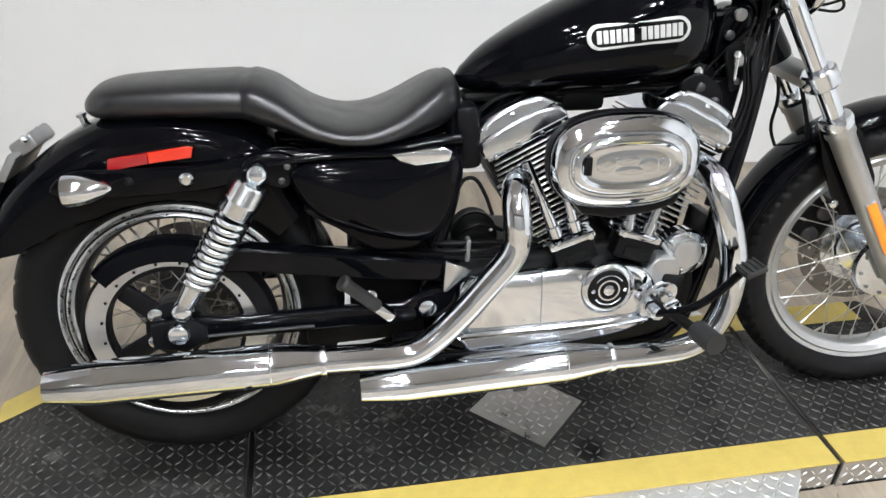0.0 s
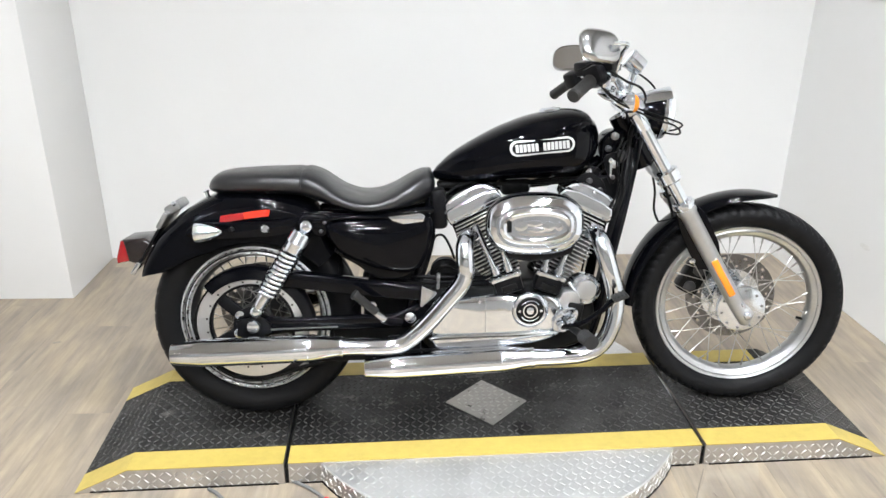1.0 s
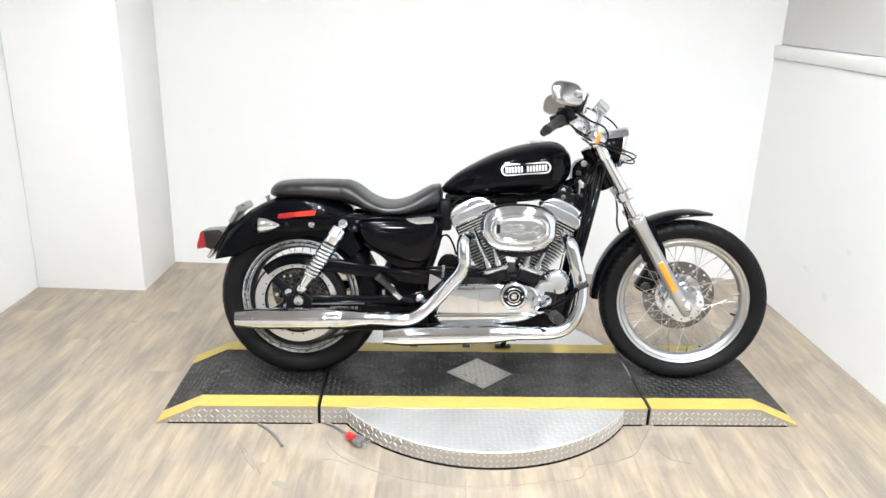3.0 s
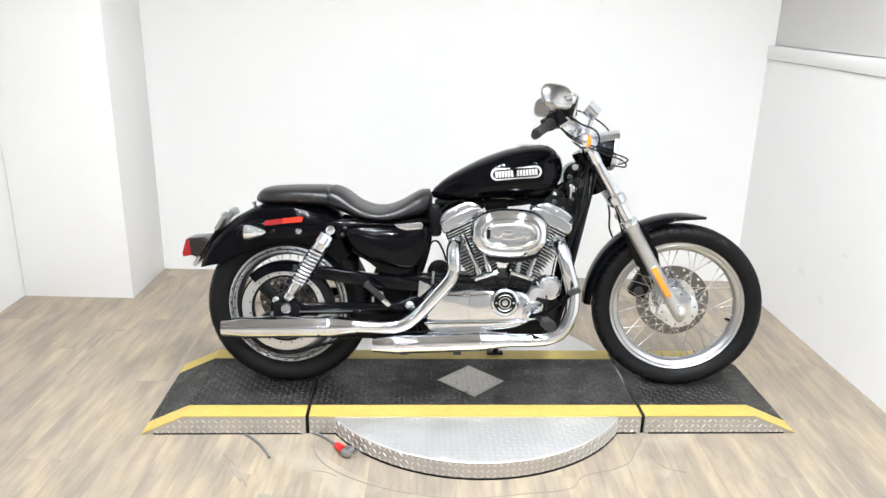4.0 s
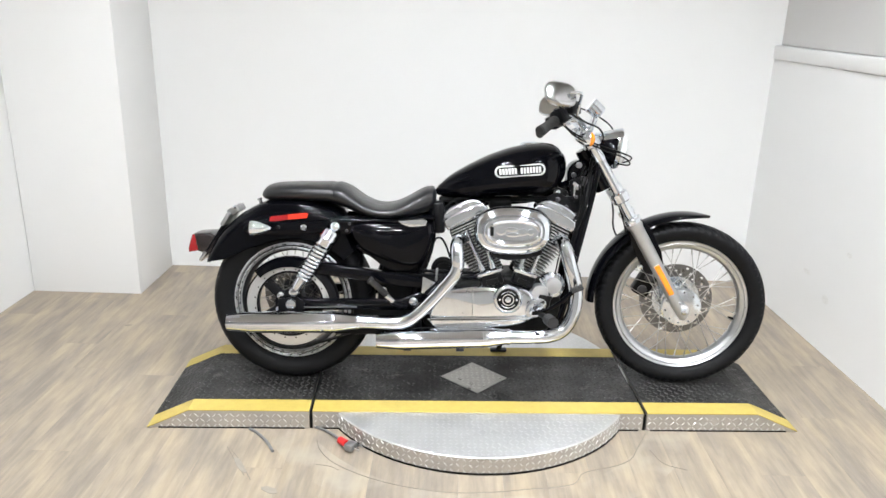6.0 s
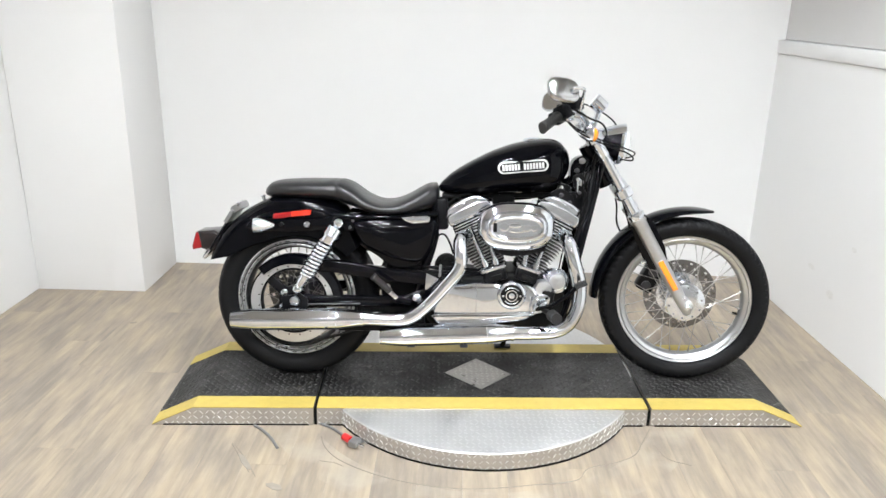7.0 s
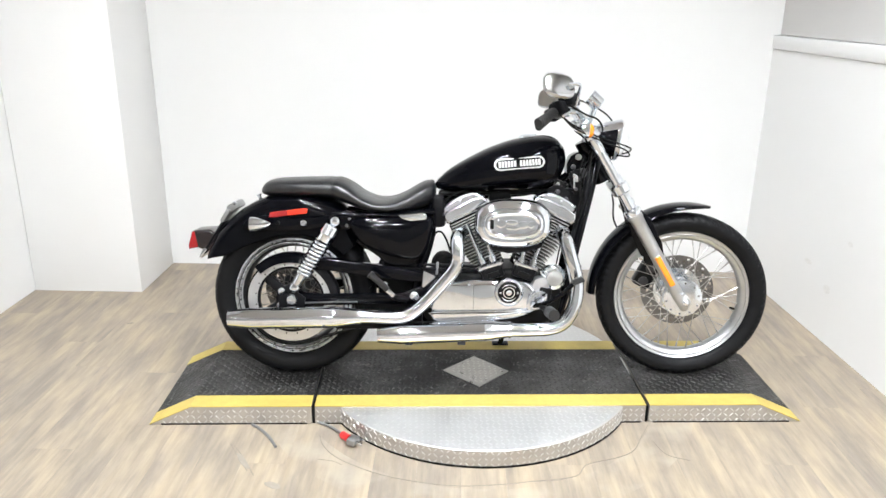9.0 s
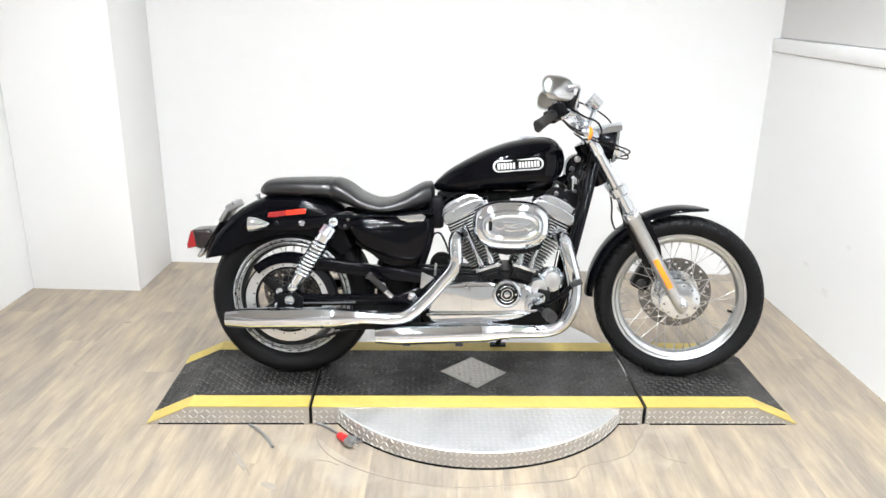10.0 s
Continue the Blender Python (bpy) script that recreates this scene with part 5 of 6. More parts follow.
for k in (-1, 1):
    part("through_bolt", lathe([(0.005, 0), (0.005, 0.005), (0.003, 0.007)], (-0.172 + 0.026 * k, -0.083, 0.468 + 0.012 * k), (0, -1, 0), 12), M_CHROME_WORN, starter)
part("starter_lead", tube([(-0.205, -0.080, 0.470), (-0.192, -0.098, 0.490), (-0.165, -0.100, 0.497), (-0.140, -0.090, 0.485), (-0.120, -0.070, 0.470)], 0.0045, 10), M_CORE, starter)
for k, (z, y) in enumerate(((0.461, -0.104), (0.446, -0.108), (0.432, -0.104))):
    part("hose", tube([(-0.285, y + 0.03, z + 0.006), (-0.250, y, z + 0.002), (-0.18, y - 0.004, z), (-0.11, y, z - 0.004), (-0.04, y + 0.02, z - 0.012)], 0.0062, 10), M_SATIN, engine)
part("hose_band", block((0.010, 0.026, 0.048), 0.004, pose(-0.196, -0.106, 0.448, 0, 4, 0)), M_BRACKET, engine, "grey clip round the hoses")
for k in range(9):
    part("belt_tooth", block((0.0036, 0.028, 0.008), 0.001, pose(-0.300 + 0.0064 * k, -0.108, 0.412 - 0.0006 * k)), M_SATIN, engine)

# exhaust
EX = -0.205
pipe_r = part("rear_exhaust", tube([(-0.092, -0.095, 0.582), (-0.112, -0.150, 0.590), (-0.122, -0.190, 0.572), (-0.121, EX, 0.535), (-0.120, EX, 0.498), (-0.134, EX, 0.462), (-0.170, EX, 0.417), (-0.222, EX, 0.356), (-0.268, EX, 0.311), (-0.305, EX, 0.286), (-0.345, EX, 0.278), (-0.42, EX, 0.279), (-0.49, EX, 0.280)], 0.0265, 24), M_CHROME, bike, "chrome rear exhaust with a tapered silencer")


def silencer(parent, x_front, x_back, z_front, z_back, v, r, r_tip, r_neck):
    ax = Vector((x_back - x_front, 0, z_back - z_front))
    ln = ax.length
    prof = [(r_neck, 0.0), (r_neck + 0.001, 0.01), (r * 0.99, 0.085), (r, 0.10), (r, ln * 0.80), (r * 0.99, ln * 0.83), (r_tip + 0.001, ln - 0.006), (r_tip, ln), (r_tip - 0.003, ln), (r_tip - 0.003, ln - 0.06)]
    body = part("silencer", lathe(prof, (x_front, v, z_front), ax, 48), M_CHROME, parent, "chrome silencer")
    part("clamp", lathe([(r_neck - 0.001, -0.006), (r_neck + 0.0025, -0.005), (r_neck + 0.0035, 0.0), (r_neck + 0.0025, 0.005), (r_neck - 0.001, 0.006)], (x_front, v, z_front), ax, 32, closed=True), M_CHROME_WORN, parent)
    part("shield_joint", lathe([(r + 0.0006, 0.094), (r + 0.0016, 0.096), (r + 0.0006, 0.098)], (x_front, v, z_front), ax, 48, closed=True), M_CHROME_WORN, parent)
    part("tip_bore", lathe([(r_tip - 0.004, ln - 0.05), (r_tip - 0.004, ln - 0.045)], (x_front, v, z_front), ax, 32), M_CORE, parent)
    return body


silencer(pipe_r, -0.485, -0.978, 0.280, 0.271, EX, 0.0415, 0.0315, 0.0285)
pipe_f = part("front_exhaust", tube([(0.262, -0.075, 0.590), (0.276, -0.115, 0.590), (0.290, -0.155, 0.560), (0.309, -0.172, 0.495), (0.328, -0.172, 0.430), (0.333, -0.174, 0.375), (0.323, -0.178, 0.310), (0.292, -0.184, 0.256), (0.240, -0.190, 0.231), (0.16, -0.194, 0.226), (0.07, -0.195, 0.225)], 0.0265, 24), M_CHROME, bike, "chrome front exhaust with a tapered silencer")
silencer(pipe_f, 0.082, -0.418, 0.226, 0.206, EX + 0.01, 0.0395, 0.0295, 0.0285)
for x in (-0.30, -0.10):
    part("hanger", block((0.03, 0.012, 0.012), 0.003, pose(x, EX + 0.01, 0.172)), M_DARKSTEEL, pipe_f)
part("hanger_bar", block((0.56, 0.012, 0.03), 0.004, pose(-0.30, -0.165, 0.236, 0, 0, 0)), M_SATIN, pipe_r)
part("bracket", block((0.10, 0.03, 0.05), 0.008, pose(-0.30, -0.14, 0.262)), M_SATIN, pipe_r)

# ---- frame ----
def cradle(v):
    s = 1 if v > 0 else -1
    return tube([(0.415, 0.03 * s, 0.86), (0.388, 0.06 * s, 0.75), (0.356, 0.085 * s, 0.62), (0.326, 0.09 * s, 0.48), (0.300, 0.09 * s, 0.33), (0.25, 0.09 * s, 0.215), (0.10, 0.09 * s, 0.19), (-0.15, 0.09 * s, 0.205), (-0.27, 0.09 * s, 0.26), (-0.27, 0.09 * s, 0.40), (-0.225, 0.085 * s, 0.56), (-0.215, 0.06 * s, 0.70)], 0.0175, 14, 5)


fr = part("frame", cradle(-1), M_PAINT, bike, "gloss black tubular frame")
part("frame_rail", cradle(1), M_PAINT, fr)
part("loom_cover", tube([(0.385, -0.05, 0.84), (0.365, -0.075, 0.72), (0.335, -0.085, 0.60), (0.315, -0.08, 0.50)], 0.013, 10, 5), M_SATIN, fr)
part("engine_mount", slab([(0.27, 0.75), (0.36, 0.76), (0.345, 0.66), (0.30, 0.64), (0.275, 0.69)], -0.06, 0.05, 0.008), M_SATIN, fr)
part("backbone", tube([(0.40, 0, 0.85), (0.2, 0, 0.75), (-0.1, 0, 0.72), (-0.3, 0, 0.66), (-0.55, 0, 0.66)], 0.02, 14, 5), M_PAINT, fr)
part("steering_head", lathe([(0.034, -0.09), (0.036, -0.08), (0.032, 0), (0.036, 0.08), (0.034, 0.09)], (0.408, 0, 0.86), (-0.5, 0, 0.866), 28), M_PAINT, fr)
part("seat_rail", tube([(-0.21, -0.10, 0.67), (-0.35, -0.12, 0.66), (-0.52, -0.12, 0.655), (-0.60, -0.115, 0.66)], 0.013, 12, 5), M_PAINT, fr)
part("neck_gusset", slab(smooth_outline([(0.305, 0.862), (0.335, 0.892), (0.372, 0.890), (0.390, 0.850), (0.384, 0.790), (0.368, 0.740), (0.330, 0.730), (0.302, 0.780)], 4), -0.042, 0.045, 0.012, 4), M_PAINT, fr)
part("ignition_switch", lathe([(0.019, 0), (0.019, 0.018), (0.015, 0.022)], (0.358, -0.045, 0.815), (0, -1, 0), 24), M_DARKSTEEL, fr)
part("neck_bolt", lathe([(0.012, 0), (0.012, 0.008), (0.009, 0.010)], (0.340, -0.045, 0.876), (0, -1, 0), 20), M_BRACKET, fr)
part("neck_bolt", lathe([(0.010, 0), (0.010, 0.008), (0.007, 0.010)], (0.322, -0.045, 0.838), (0, -1, 0), 20), M_DARKSTEEL, fr)
part("ignition_module", block((0.046, 0.07, 0.125), 0.014, pose(-0.192, -0.06, 0.668, 0, -4, 0)), M_SATIN, fr)
part("splash_plate", block((0.185, 0.13, 0.24), 0.02, pose(-0.335, 0.0, 0.355)), M_CORE, fr)
part("regulator", block((0.03, 0.13, 0.11), 0.006, pose(0.345, 0, 0.40, 0, 10, 0)), M_SATIN, fr)
stand = part("side_stand", tube([(0.12, 0.10, 0.20), (0.10, 0.16, 0.14), (0.08, 0.235, 0.045)], 0.011, 10, 4), M_PAINT, bike, "black side stand, folded out")
part("stand_foot", block((0.07, 0.035, 0.008), 0.003, pose(0.08, 0.24, 0.0405, LEAN_DEG, 0, 0)), M_SATIN, stand)

# pegs and pedal
peg = part("foot_peg", rod((0.217, -0.278, 0.320), (0.227, -0.336, 0.320), 0.021, 20), M_GRIP, bike, "black rubber foot peg")
part("peg_bracket", tube([(0.17, -0.12, 0.32), (0.185, -0.18, 0.325), (0.217, -0.285, 0.320)], 0.0105, 12), M_CORE, peg)
pedal = part("brake_pedal", tube([(0.165, -0.195, 0.318), (0.22, -0.235, 0.345), (0.27, -0.242, 0.380), (0.310, -0.242, 0.418)], 0.0085, 12), M_PAINT, bike, "black brake pedal with a ribbed pad")
part("pad", block((0.044, 0.048, 0.012), 0.004, pose(0.322, -0.254, 0.430, 0, -22, 0)), M_GRIP, pedal)
for k in range(4):
    part("pad_rib", block((0.004, 0.044, 0.004), 0.001, pose(0.322, -0.254, 0.430, 0, -22, 0) @ Matrix.Translation((-0.016 + 0.0107 * k, 0, 0.0075))), M_GRIP, pedal)
part("pedal_pivot", lathe([(0.014, 0), (0.014, 0.026), (0.010, 0.030)], (0.172, -0.175, 0.318), (0, -1, 0), 20), M_CHROME_WORN, pedal)
part("pedal_clamp", block((0.030, 0.020, 0.022), 0.004, pose(0.198, -0.205, 0.336, 0, -28, 0)), M_CHROME_WORN, pedal)
part("clamp_bolt", lathe([(0.007, 0), (0.007, 0.008), (0.004, 0.010)], (0.198, -0.214, 0.336), (0, -1, 0), 14), M_CHROME, pedal)
part("mount_plate", slab(smooth_outline([(0.150, 0.300), (0.156, 0.345), (0.190, 0.372), (0.222, 0.360), (0.214, 0.322), (0.186, 0.296)], 3), -0.170, -0.158, 0.003), M_ROCKER, pedal, "polished footrest mount")
for x, z in ((0.176, 0.352), (0.208, 0.345), (0.165, 0.312)):
    part("mount_bolt", lathe([(0.0065, 0), (0.0065, 0.006), (0.004, 0.008)], (x, -0.170, z), (0, -1, 0), 12), M_CHROME, pedal)
part("pedal_link", rod((0.165, -0.17, 0.295), (-0.18, -0.165, 0.252), 0.005, 8), M_CHROME_WORN, pedal)
ppeg = part("pillion_peg", lathe([(0.0135, 0.0), (0.0150, 0.003), (0.0150, 0.009), (0.0120, 0.013), (0.0120, 0.088), (0.009, 0.092)], (-0.444, -0.226, 0.450), (0.064, 0.014, -0.062), 20), M_GRIP, bike, "folded black pillion peg")
part("peg_hinge", block((0.042, 0.026, 0.020), 0.006, pose(-0.368, -0.208, 0.376, 0, 42, 0)), M_CHROME, ppeg)
part("peg_support", tube([(-0.365, -0.20, 0.366), (-0.35, -0.17, 0.345), (-0.31, -0.14, 0.33)], 0.012, 10), M_SATIN, ppeg)
part("peg_bolt", lathe([(0.012, 0), (0.012, 0.01), (0.007, 0.013)], (-0.392, -0.185, 0.402), (0, -1, 0), 16), M_CHROME, ppeg)

# ---- front end ----
FD = Vector((0.497, 0, -0.868)).normalized()
FT = Vector((0.376, 0, 1.018))          # top of the fork line


def fork_leg(v):
    s = -1 if v < 0 else 1
    p = Vector((FT.x, v, FT.z))
    leg = part("fork_leg", rod(p, p + FD * 0.46, 0.0195, 24), M_CHROME, bike, "chrome fork tube with a grey slider")
    part("slider", lathe([(0.027, 0.383), (0.030, 0.388), (0.030, 0.410), (0.0262, 0.415), (0.0248, 0.60), (0.0232, 0.76), (0.0210, 0.80), (0.0185, 0.822), (0.012, 0.83)], p, FD, 32), M_SLIDER, leg, "grey cast slider")
    part("dust_cap", lathe([(0.021, 0.368), (0.031, 0.371), (0.0335, 0.378), (0.0335, 0.392), (0.0322, 0.394)], p, FD, 32), M_CHROME_WORN, leg)
    part("upper_shroud", lathe([(0.021, 0.0), (0.0230, 0.004), (0.0230, 0.115), (0.020, 0.12)], p, FD, 28), M_CHROME, leg)
    part("axle_boss", lathe([(0.020, -0.018), (0.022, -0.012), (0.022, 0.018), (0.016, 0.022), (0.010, 0.024)], (FW[0], v * 0.97, FW[1]), (0, s, 0), 24), M_SLIDER, leg)
    part("axle_nut", lathe([(0.013, 0.0), (0.013, 0.008), (0.009, 0.012), (0.004, 0.013)], (FW[0], v * 0.97 + s * 0.022, FW[1]), (0, s, 0), 6), M_CHROME_WORN, leg)
    a = math.degrees(math.atan2(FD.x, -FD.z))
    part("pinch_bolt", lathe([(0.006, 0.0), (0.006, 0.006), (0.003, 0.008)], (FW[0] - 0.018, v + s * 0.014, FW[1] + 0.034), (0, s, 0), 12), M_CHROME_WORN, leg)
    part("slider_foot", block((0.026, 0.030, 0.06), 0.008, pose(0.765, v, 0.340, 0, -a, 0)), M_SLIDER, leg)
    if v < 0:
        q = p + FD * 0.645
        part("reflector", block((0.022, 0.006, 0.132), 0.004, pose(q.x, v - 0.0265, q.z, 0, -a, 0), 3), M_AMBER, leg, "orange side reflector")
        part("reflector_base", block((0.026, 0.008, 0.137), 0.003, pose(q.x, v - 0.0230, q.z, 0, -a, 0)), M_SLIDER, leg)
    return leg


fork_leg(-0.100)
fork_leg(0.100)
part("front_axle", rod((FW[0], -0.105, FW[1]), (FW[0], 0.105, FW[1]), 0.011, 18), M_CHROME_WORN, bike)


def clamp(dist, half_h, name, mat):
    q = FT + FD * dist
    a = math.degrees(math.atan2(FD.x, -FD.z))
    c = part(name, block((0.046, 0.20, half_h * 1.6), 0.010, pose(q.x - 0.012, 0, q.z - 0.004, 0, -a, 0)), mat, bike, "fork clamp")
    for v in (-0.1, 0.1):
        part("clamp_ring", lathe([(0.030, -half_h), (0.034, -half_h + 0.004), (0.034, half_h - 0.004), (0.030, half_h)], (q.x, v, q.z), FD, 28), M_CHROME_WORN, c)
    part("clamp_bolt", lathe([(0.008, 0), (0.008, 0.008), (0.005, 0.011)], (q.x - 0.028, -0.105, q.z - 0.018), (0, -1, 0), 14), M_CHROME, c)
    return c


clamp(0.280, 0.020, "lower_fork_clamp", M_BRACKET)
clamp(0.045, 0.016, "upper_fork_clamp", M_CHROME_WORN)

fmg = part("front_mudguard", mudguard(FW, 179, 75, lambda t: 0.374, lambda t: 0.347 - 0.004 * math.sin(math.pi * t) + 0.022 * max(0, t - 0.6) / 0.4, 0.059, 44, 0.85, square=1.0, fall=0.95), M_PAINT, bike, "gloss black front mudguard")
mgb = [(FW[0] + (0.3462 - 0.004 * math.sin(math.pi * t) + 0.022 * max(0, t - 0.6) / 0.4) * math.cos(radians(179 - 104 * t)), -0.0595 * (1 - 0.85 * max(0.0, (t - 0.86) / 0.14) ** 2), FW[1] + (0.3462 - 0.004 * math.sin(math.pi * t) + 0.022 * max(0, t - 0.6) / 0.4) * math.sin(radians(179 - 104 * t))) for t in np.linspace(0.0, 0.98, 50)]
part("edge_bead", sweep(bmesh.new(), mgb, 0.0026, 8), M_PAINT, fmg)
mb = part("mudguard_bracket", slab([(0.548, 0.66), (0.60, 0.69), (0.640, 0.655), (0.688, 0.56), (0.700, 0.50), (0.68, 0.47), (0.632, 0.47), (0.602, 0.52), (0.566, 0.60)], -0.078, -0.068, 0.003), M_PAINT, bike, "black mudguard bracket")
for x, z in ((0.665, 0.50), (0.61, 0.50), (0.60, 0.665)):
    part("bolt", lathe([(0.009, 0), (0.009, 0.006), (0.005, 0.009)], (x, -0.078, z), (0, -1, 0), 14), M_CHROME, mb)

# headlamp
HA = Vector((0.992, 0, -0.13)).normalized()
HC = Vector((0.501, 0, 0.944))
head = part("headlamp", lathe([(0.010, -0.118), (0.028, -0.108), (0.048, -0.080), (0.063, -0.042), (0.070, -0.008), (0.071, 0.006)], HC, HA, 40), M_PAINT, bike, "round headlamp with a black shell and chrome rim")
part("rim", lathe([(0.071, -0.008), (0.077, -0.004), (0.078, 0.006), (0.074, 0.014), (0.068, 0.016)], HC, HA, 40), M_CHROME, head, "chrome rim")
part("lens", lathe([(0.068, 0.014), (0.060, 0.025), (0.038, 0.038), (0.002, 0.043)], HC, HA, 40), M_GLASS, head, "clear glass lens")
bm = bmesh.new()
rings = []
for k in range(14):
    t = k / 13
    q = HC + HA * (-0.105 + 0.125 * t)
    r = 0.070 + 0.012 * t ** 0.7
    rings.append([(q.x, r * math.sin(a) * (0.8 + 0.2 * t), q.z + 0.004 + r * math.cos(a) - 0.034 * (1 - t)) for a in np.linspace(-0.9, 0.9, 15)] +
                 [(q.x, (r - 0.003) * math.sin(a) * (0.8 + 0.2 * t), q.z + 0.004 + (r - 0.003) * math.cos(a) - 0.034 * (1 - t)) for a in np.linspace(0.9, -0.9, 15)])
grid_faces(bm, rings, caps=True)
part("visor", bm, M_CHROME, head, "chrome headlamp visor")

# instruments and handlebar
SA = Vector((-0.78, 0, 0.62)).normalized()
sp = part("speedometer", lathe([(0.022, -0.034), (0.028, -0.029), (0.030, -0.01), (0.030, 0.010), (0.032, 0.012), (0.032, 0.020), (0.028, 0.023)], (0.409, 0, 1.099), SA, 36), M_CHROME, bike, "chrome speedometer")
part("dial", lathe([(0.027, 0.022), (0.026, 0.0235)], (0.409, 0, 1.099), SA, 36), M_WHITEMARK, sp, "pale dial")
part("bracket", tube([(0.415, 0, 1.08), (0.405, 0, 1.04), (0.385, 0, 0.99)], 0.012, 12), M_CHROME_WORN, sp)
bar = part("handlebar", tube([(0.188, -0.385, 1.000), (0.243, -0.290, 1.040), (0.290, -0.215, 1.062), (0.330, -0.140, 1.056), (0.362, -0.07, 1.026), (0.370, 0, 1.016), (0.362, 0.07, 1.026), (0.330, 0.140, 1.056), (0.290, 0.215, 1.062), (0.250, 0.290, 1.040), (0.206, 0.385, 1.000)], 0.0127, 16, 6), M_CHROME, bike, "chrome pull-back handlebar")
part("riser", block((0.045, 0.13, 0.05), 0.012, pose(0.374, 0, 1.000, 0, -30, 0)), M_CHROME_WORN, bar)
for s in (-1, 1):
    a, b = Vector((0.195 + 0.009 * s, s * 0.389, 0.9985)), Vector((0.2465 + 0.0035 * s, s * 0.290, 1.040))
    d = (b - a).normalized()
    g = part("grip", lathe([(0.0155, 0.0), (0.0185, 0.004), (0.0185, 0.010), (0.0172, 0.014), (0.0172, 0.105), (0.0195, 0.112), (0.0195, 0.118)], a, d, 24), M_GRIP, bar, "black rubber grip")
    part("switch_box", block((0.050, 0.060, 0.056), 0.010, pose(0.262, s * 0.258, 1.052, 0, -25, s * 35)), M_SATIN, bar, "black switch housing")
    part("master_cylinder", block((0.060, 0.075, 0.050), 0.010, pose(0.298, s * 0.215, 1.088, 0, -10, s * 30)), M_SATIN, bar)
    part("lever", tube([(0.297, s * 0.235, 1.055), (0.298, s * 0.27, 1.048), (0.290, s * 0.31, 1.038), (0.274, s * 0.345, 1.026)], 0.0055, 10), M_CHROME_WORN, bar, "polished lever")
    part("clamp_block", block((0.04, 0.03, 0.04), 0.008, pose(0.312, s * 0.185, 1.058)), M_CHROME_WORN, bar)

bullet_lamp("front_turn_signal", (0.384, 0.992), -0.165, (-1, 0, 0.05), 0.027, 0.055, M_AMBER, "chrome bullet turn signal with an amber lens")
bullet_lamp("front_turn_signal", (0.384, 0.992), 0.165, (-1, 0, 0.05), 0.027, 0.055, M_AMBER, "chrome bullet turn signal with an amber lens")


def rear_mirror(c, normal, v_stem, tilt):
    """An oval mirror whose glass faces along normal."""
    n = Vector(normal).normalized()
    side = Vector((0, 0, 1)).cross(n).normalized()
    m = Matrix((side, n.cross(side), n)).transposed().to_4x4()
    m = Matrix.Translation(c) @ m @ pose(0, 0, 0, 0, 0, tilt)
    bm = bmesh.new()
    rings = []
    for a, b, h in ((0.010, 0.008, -0.0180), (0.030, 0.022, -0.0174), (0.044, 0.033, -0.0156), (0.054, 0.0415, -0.0120), (0.060, 0.047, -0.004), (0.060, 0.047, 0.004), (0.057, 0.0435, 0.005)):
        rings.append([m @ Vector((a * math.copysign(abs(math.cos(t)) ** 0.68, math.cos(t)), b * math.copysign(abs(math.sin(t)) ** 0.68, math.sin(t)), h)) for t in np.linspace(0, 2 * math.pi, 40, endpoint=False)])
    grid_faces(bm, rings, caps=True)
    shell = part("mirror", bm, M_SHELL, bike, "oval chrome rear-view mirror")
    bm = bmesh.new()
    rings = [[m @ Vector((0.0545 * math.copysign(abs(math.cos(t)) ** 0.68, math.cos(t)), 0.0415 * math.copysign(abs(math.sin(t)) ** 0.68, math.sin(t)), h)) for t in np.linspace(0, 2 * math.pi, 40, endpoint=False)] for h in (0.003, 0.0058)]
    grid_faces(bm, rings, caps=True)
    part("glass", bm, M_MIRROR, shell, "mirror glass")
    p = Vector(c)
    part("stem", tube([(0.322, v_stem, 1.06), (0.330, v_stem * 1.2, 1.115), (p.x + 0.070, p.y * 1.03, p.z + 0.004), (p.x + 0.035, p.y * 1.03, p.z + 0.006)], 0.0060, 10), M_CHROME_WORN, shell)
    return shell


rear_mirror((0.253, -0.368, 1.128), (-0.40, 0.80, -0.40), -0.22, 6)
rear_mirror((0.253, 0.372, 1.128), (-0.45, -0.82, 0.34), 0.22, 4)

# cables and hoses
part("throttle_cable", tube([(0.235, -0.25, 1.04), (0.29, -0.20, 1.00), (0.40, -0.13, 0.955), (0.48, -0.11, 0.930), (0.532, -0.08, 0.908), (0.51, -0.03, 0.888), (0.44, -0.03, 0.90), (0.33, -0.05, 0.82), (0.22, -0.06, 0.72)], 0.0029, 8), M_CORE, bike, "black throttle cable")
part("idle_cable", tube([(0.235, -0.25, 1.035), (0.30, -0.21, 0.985), (0.42, -0.14, 0.935), (0.50, -0.11, 0.908), (0.524, -0.07, 0.880), (0.44, -0.035, 0.88), (0.34, -0.05, 0.80), (0.23, -0.06, 0.70)], 0.0029, 8), M_CORE, bike, "black idle cable")
part("brake_hose", tube([(0.275, -0.20, 1.07), (0.34, -0.14, 1.04), (0.42, -0.06, 1.0), (0.46, 0.02, 0.85), (0.50, 0.04, 0.70), (0.52, 0.07, 0.60), (0.62, 0.075, 0.45)], 0.0038, 8), M_CORE, bike, "black brake hose")
part("clutch_cable", tube([(0.275, 0.20, 1.07), (0.35, 0.13, 1.10), (0.47, 0.05, 1.03), (0.49, 0.02, 0.93), (0.44, 0.05, 0.80), (0.33, 0.09, 0.60), (0.28, 0.1, 0.35)], 0.0032, 8), M_CORE, bike, "black clutch cable")
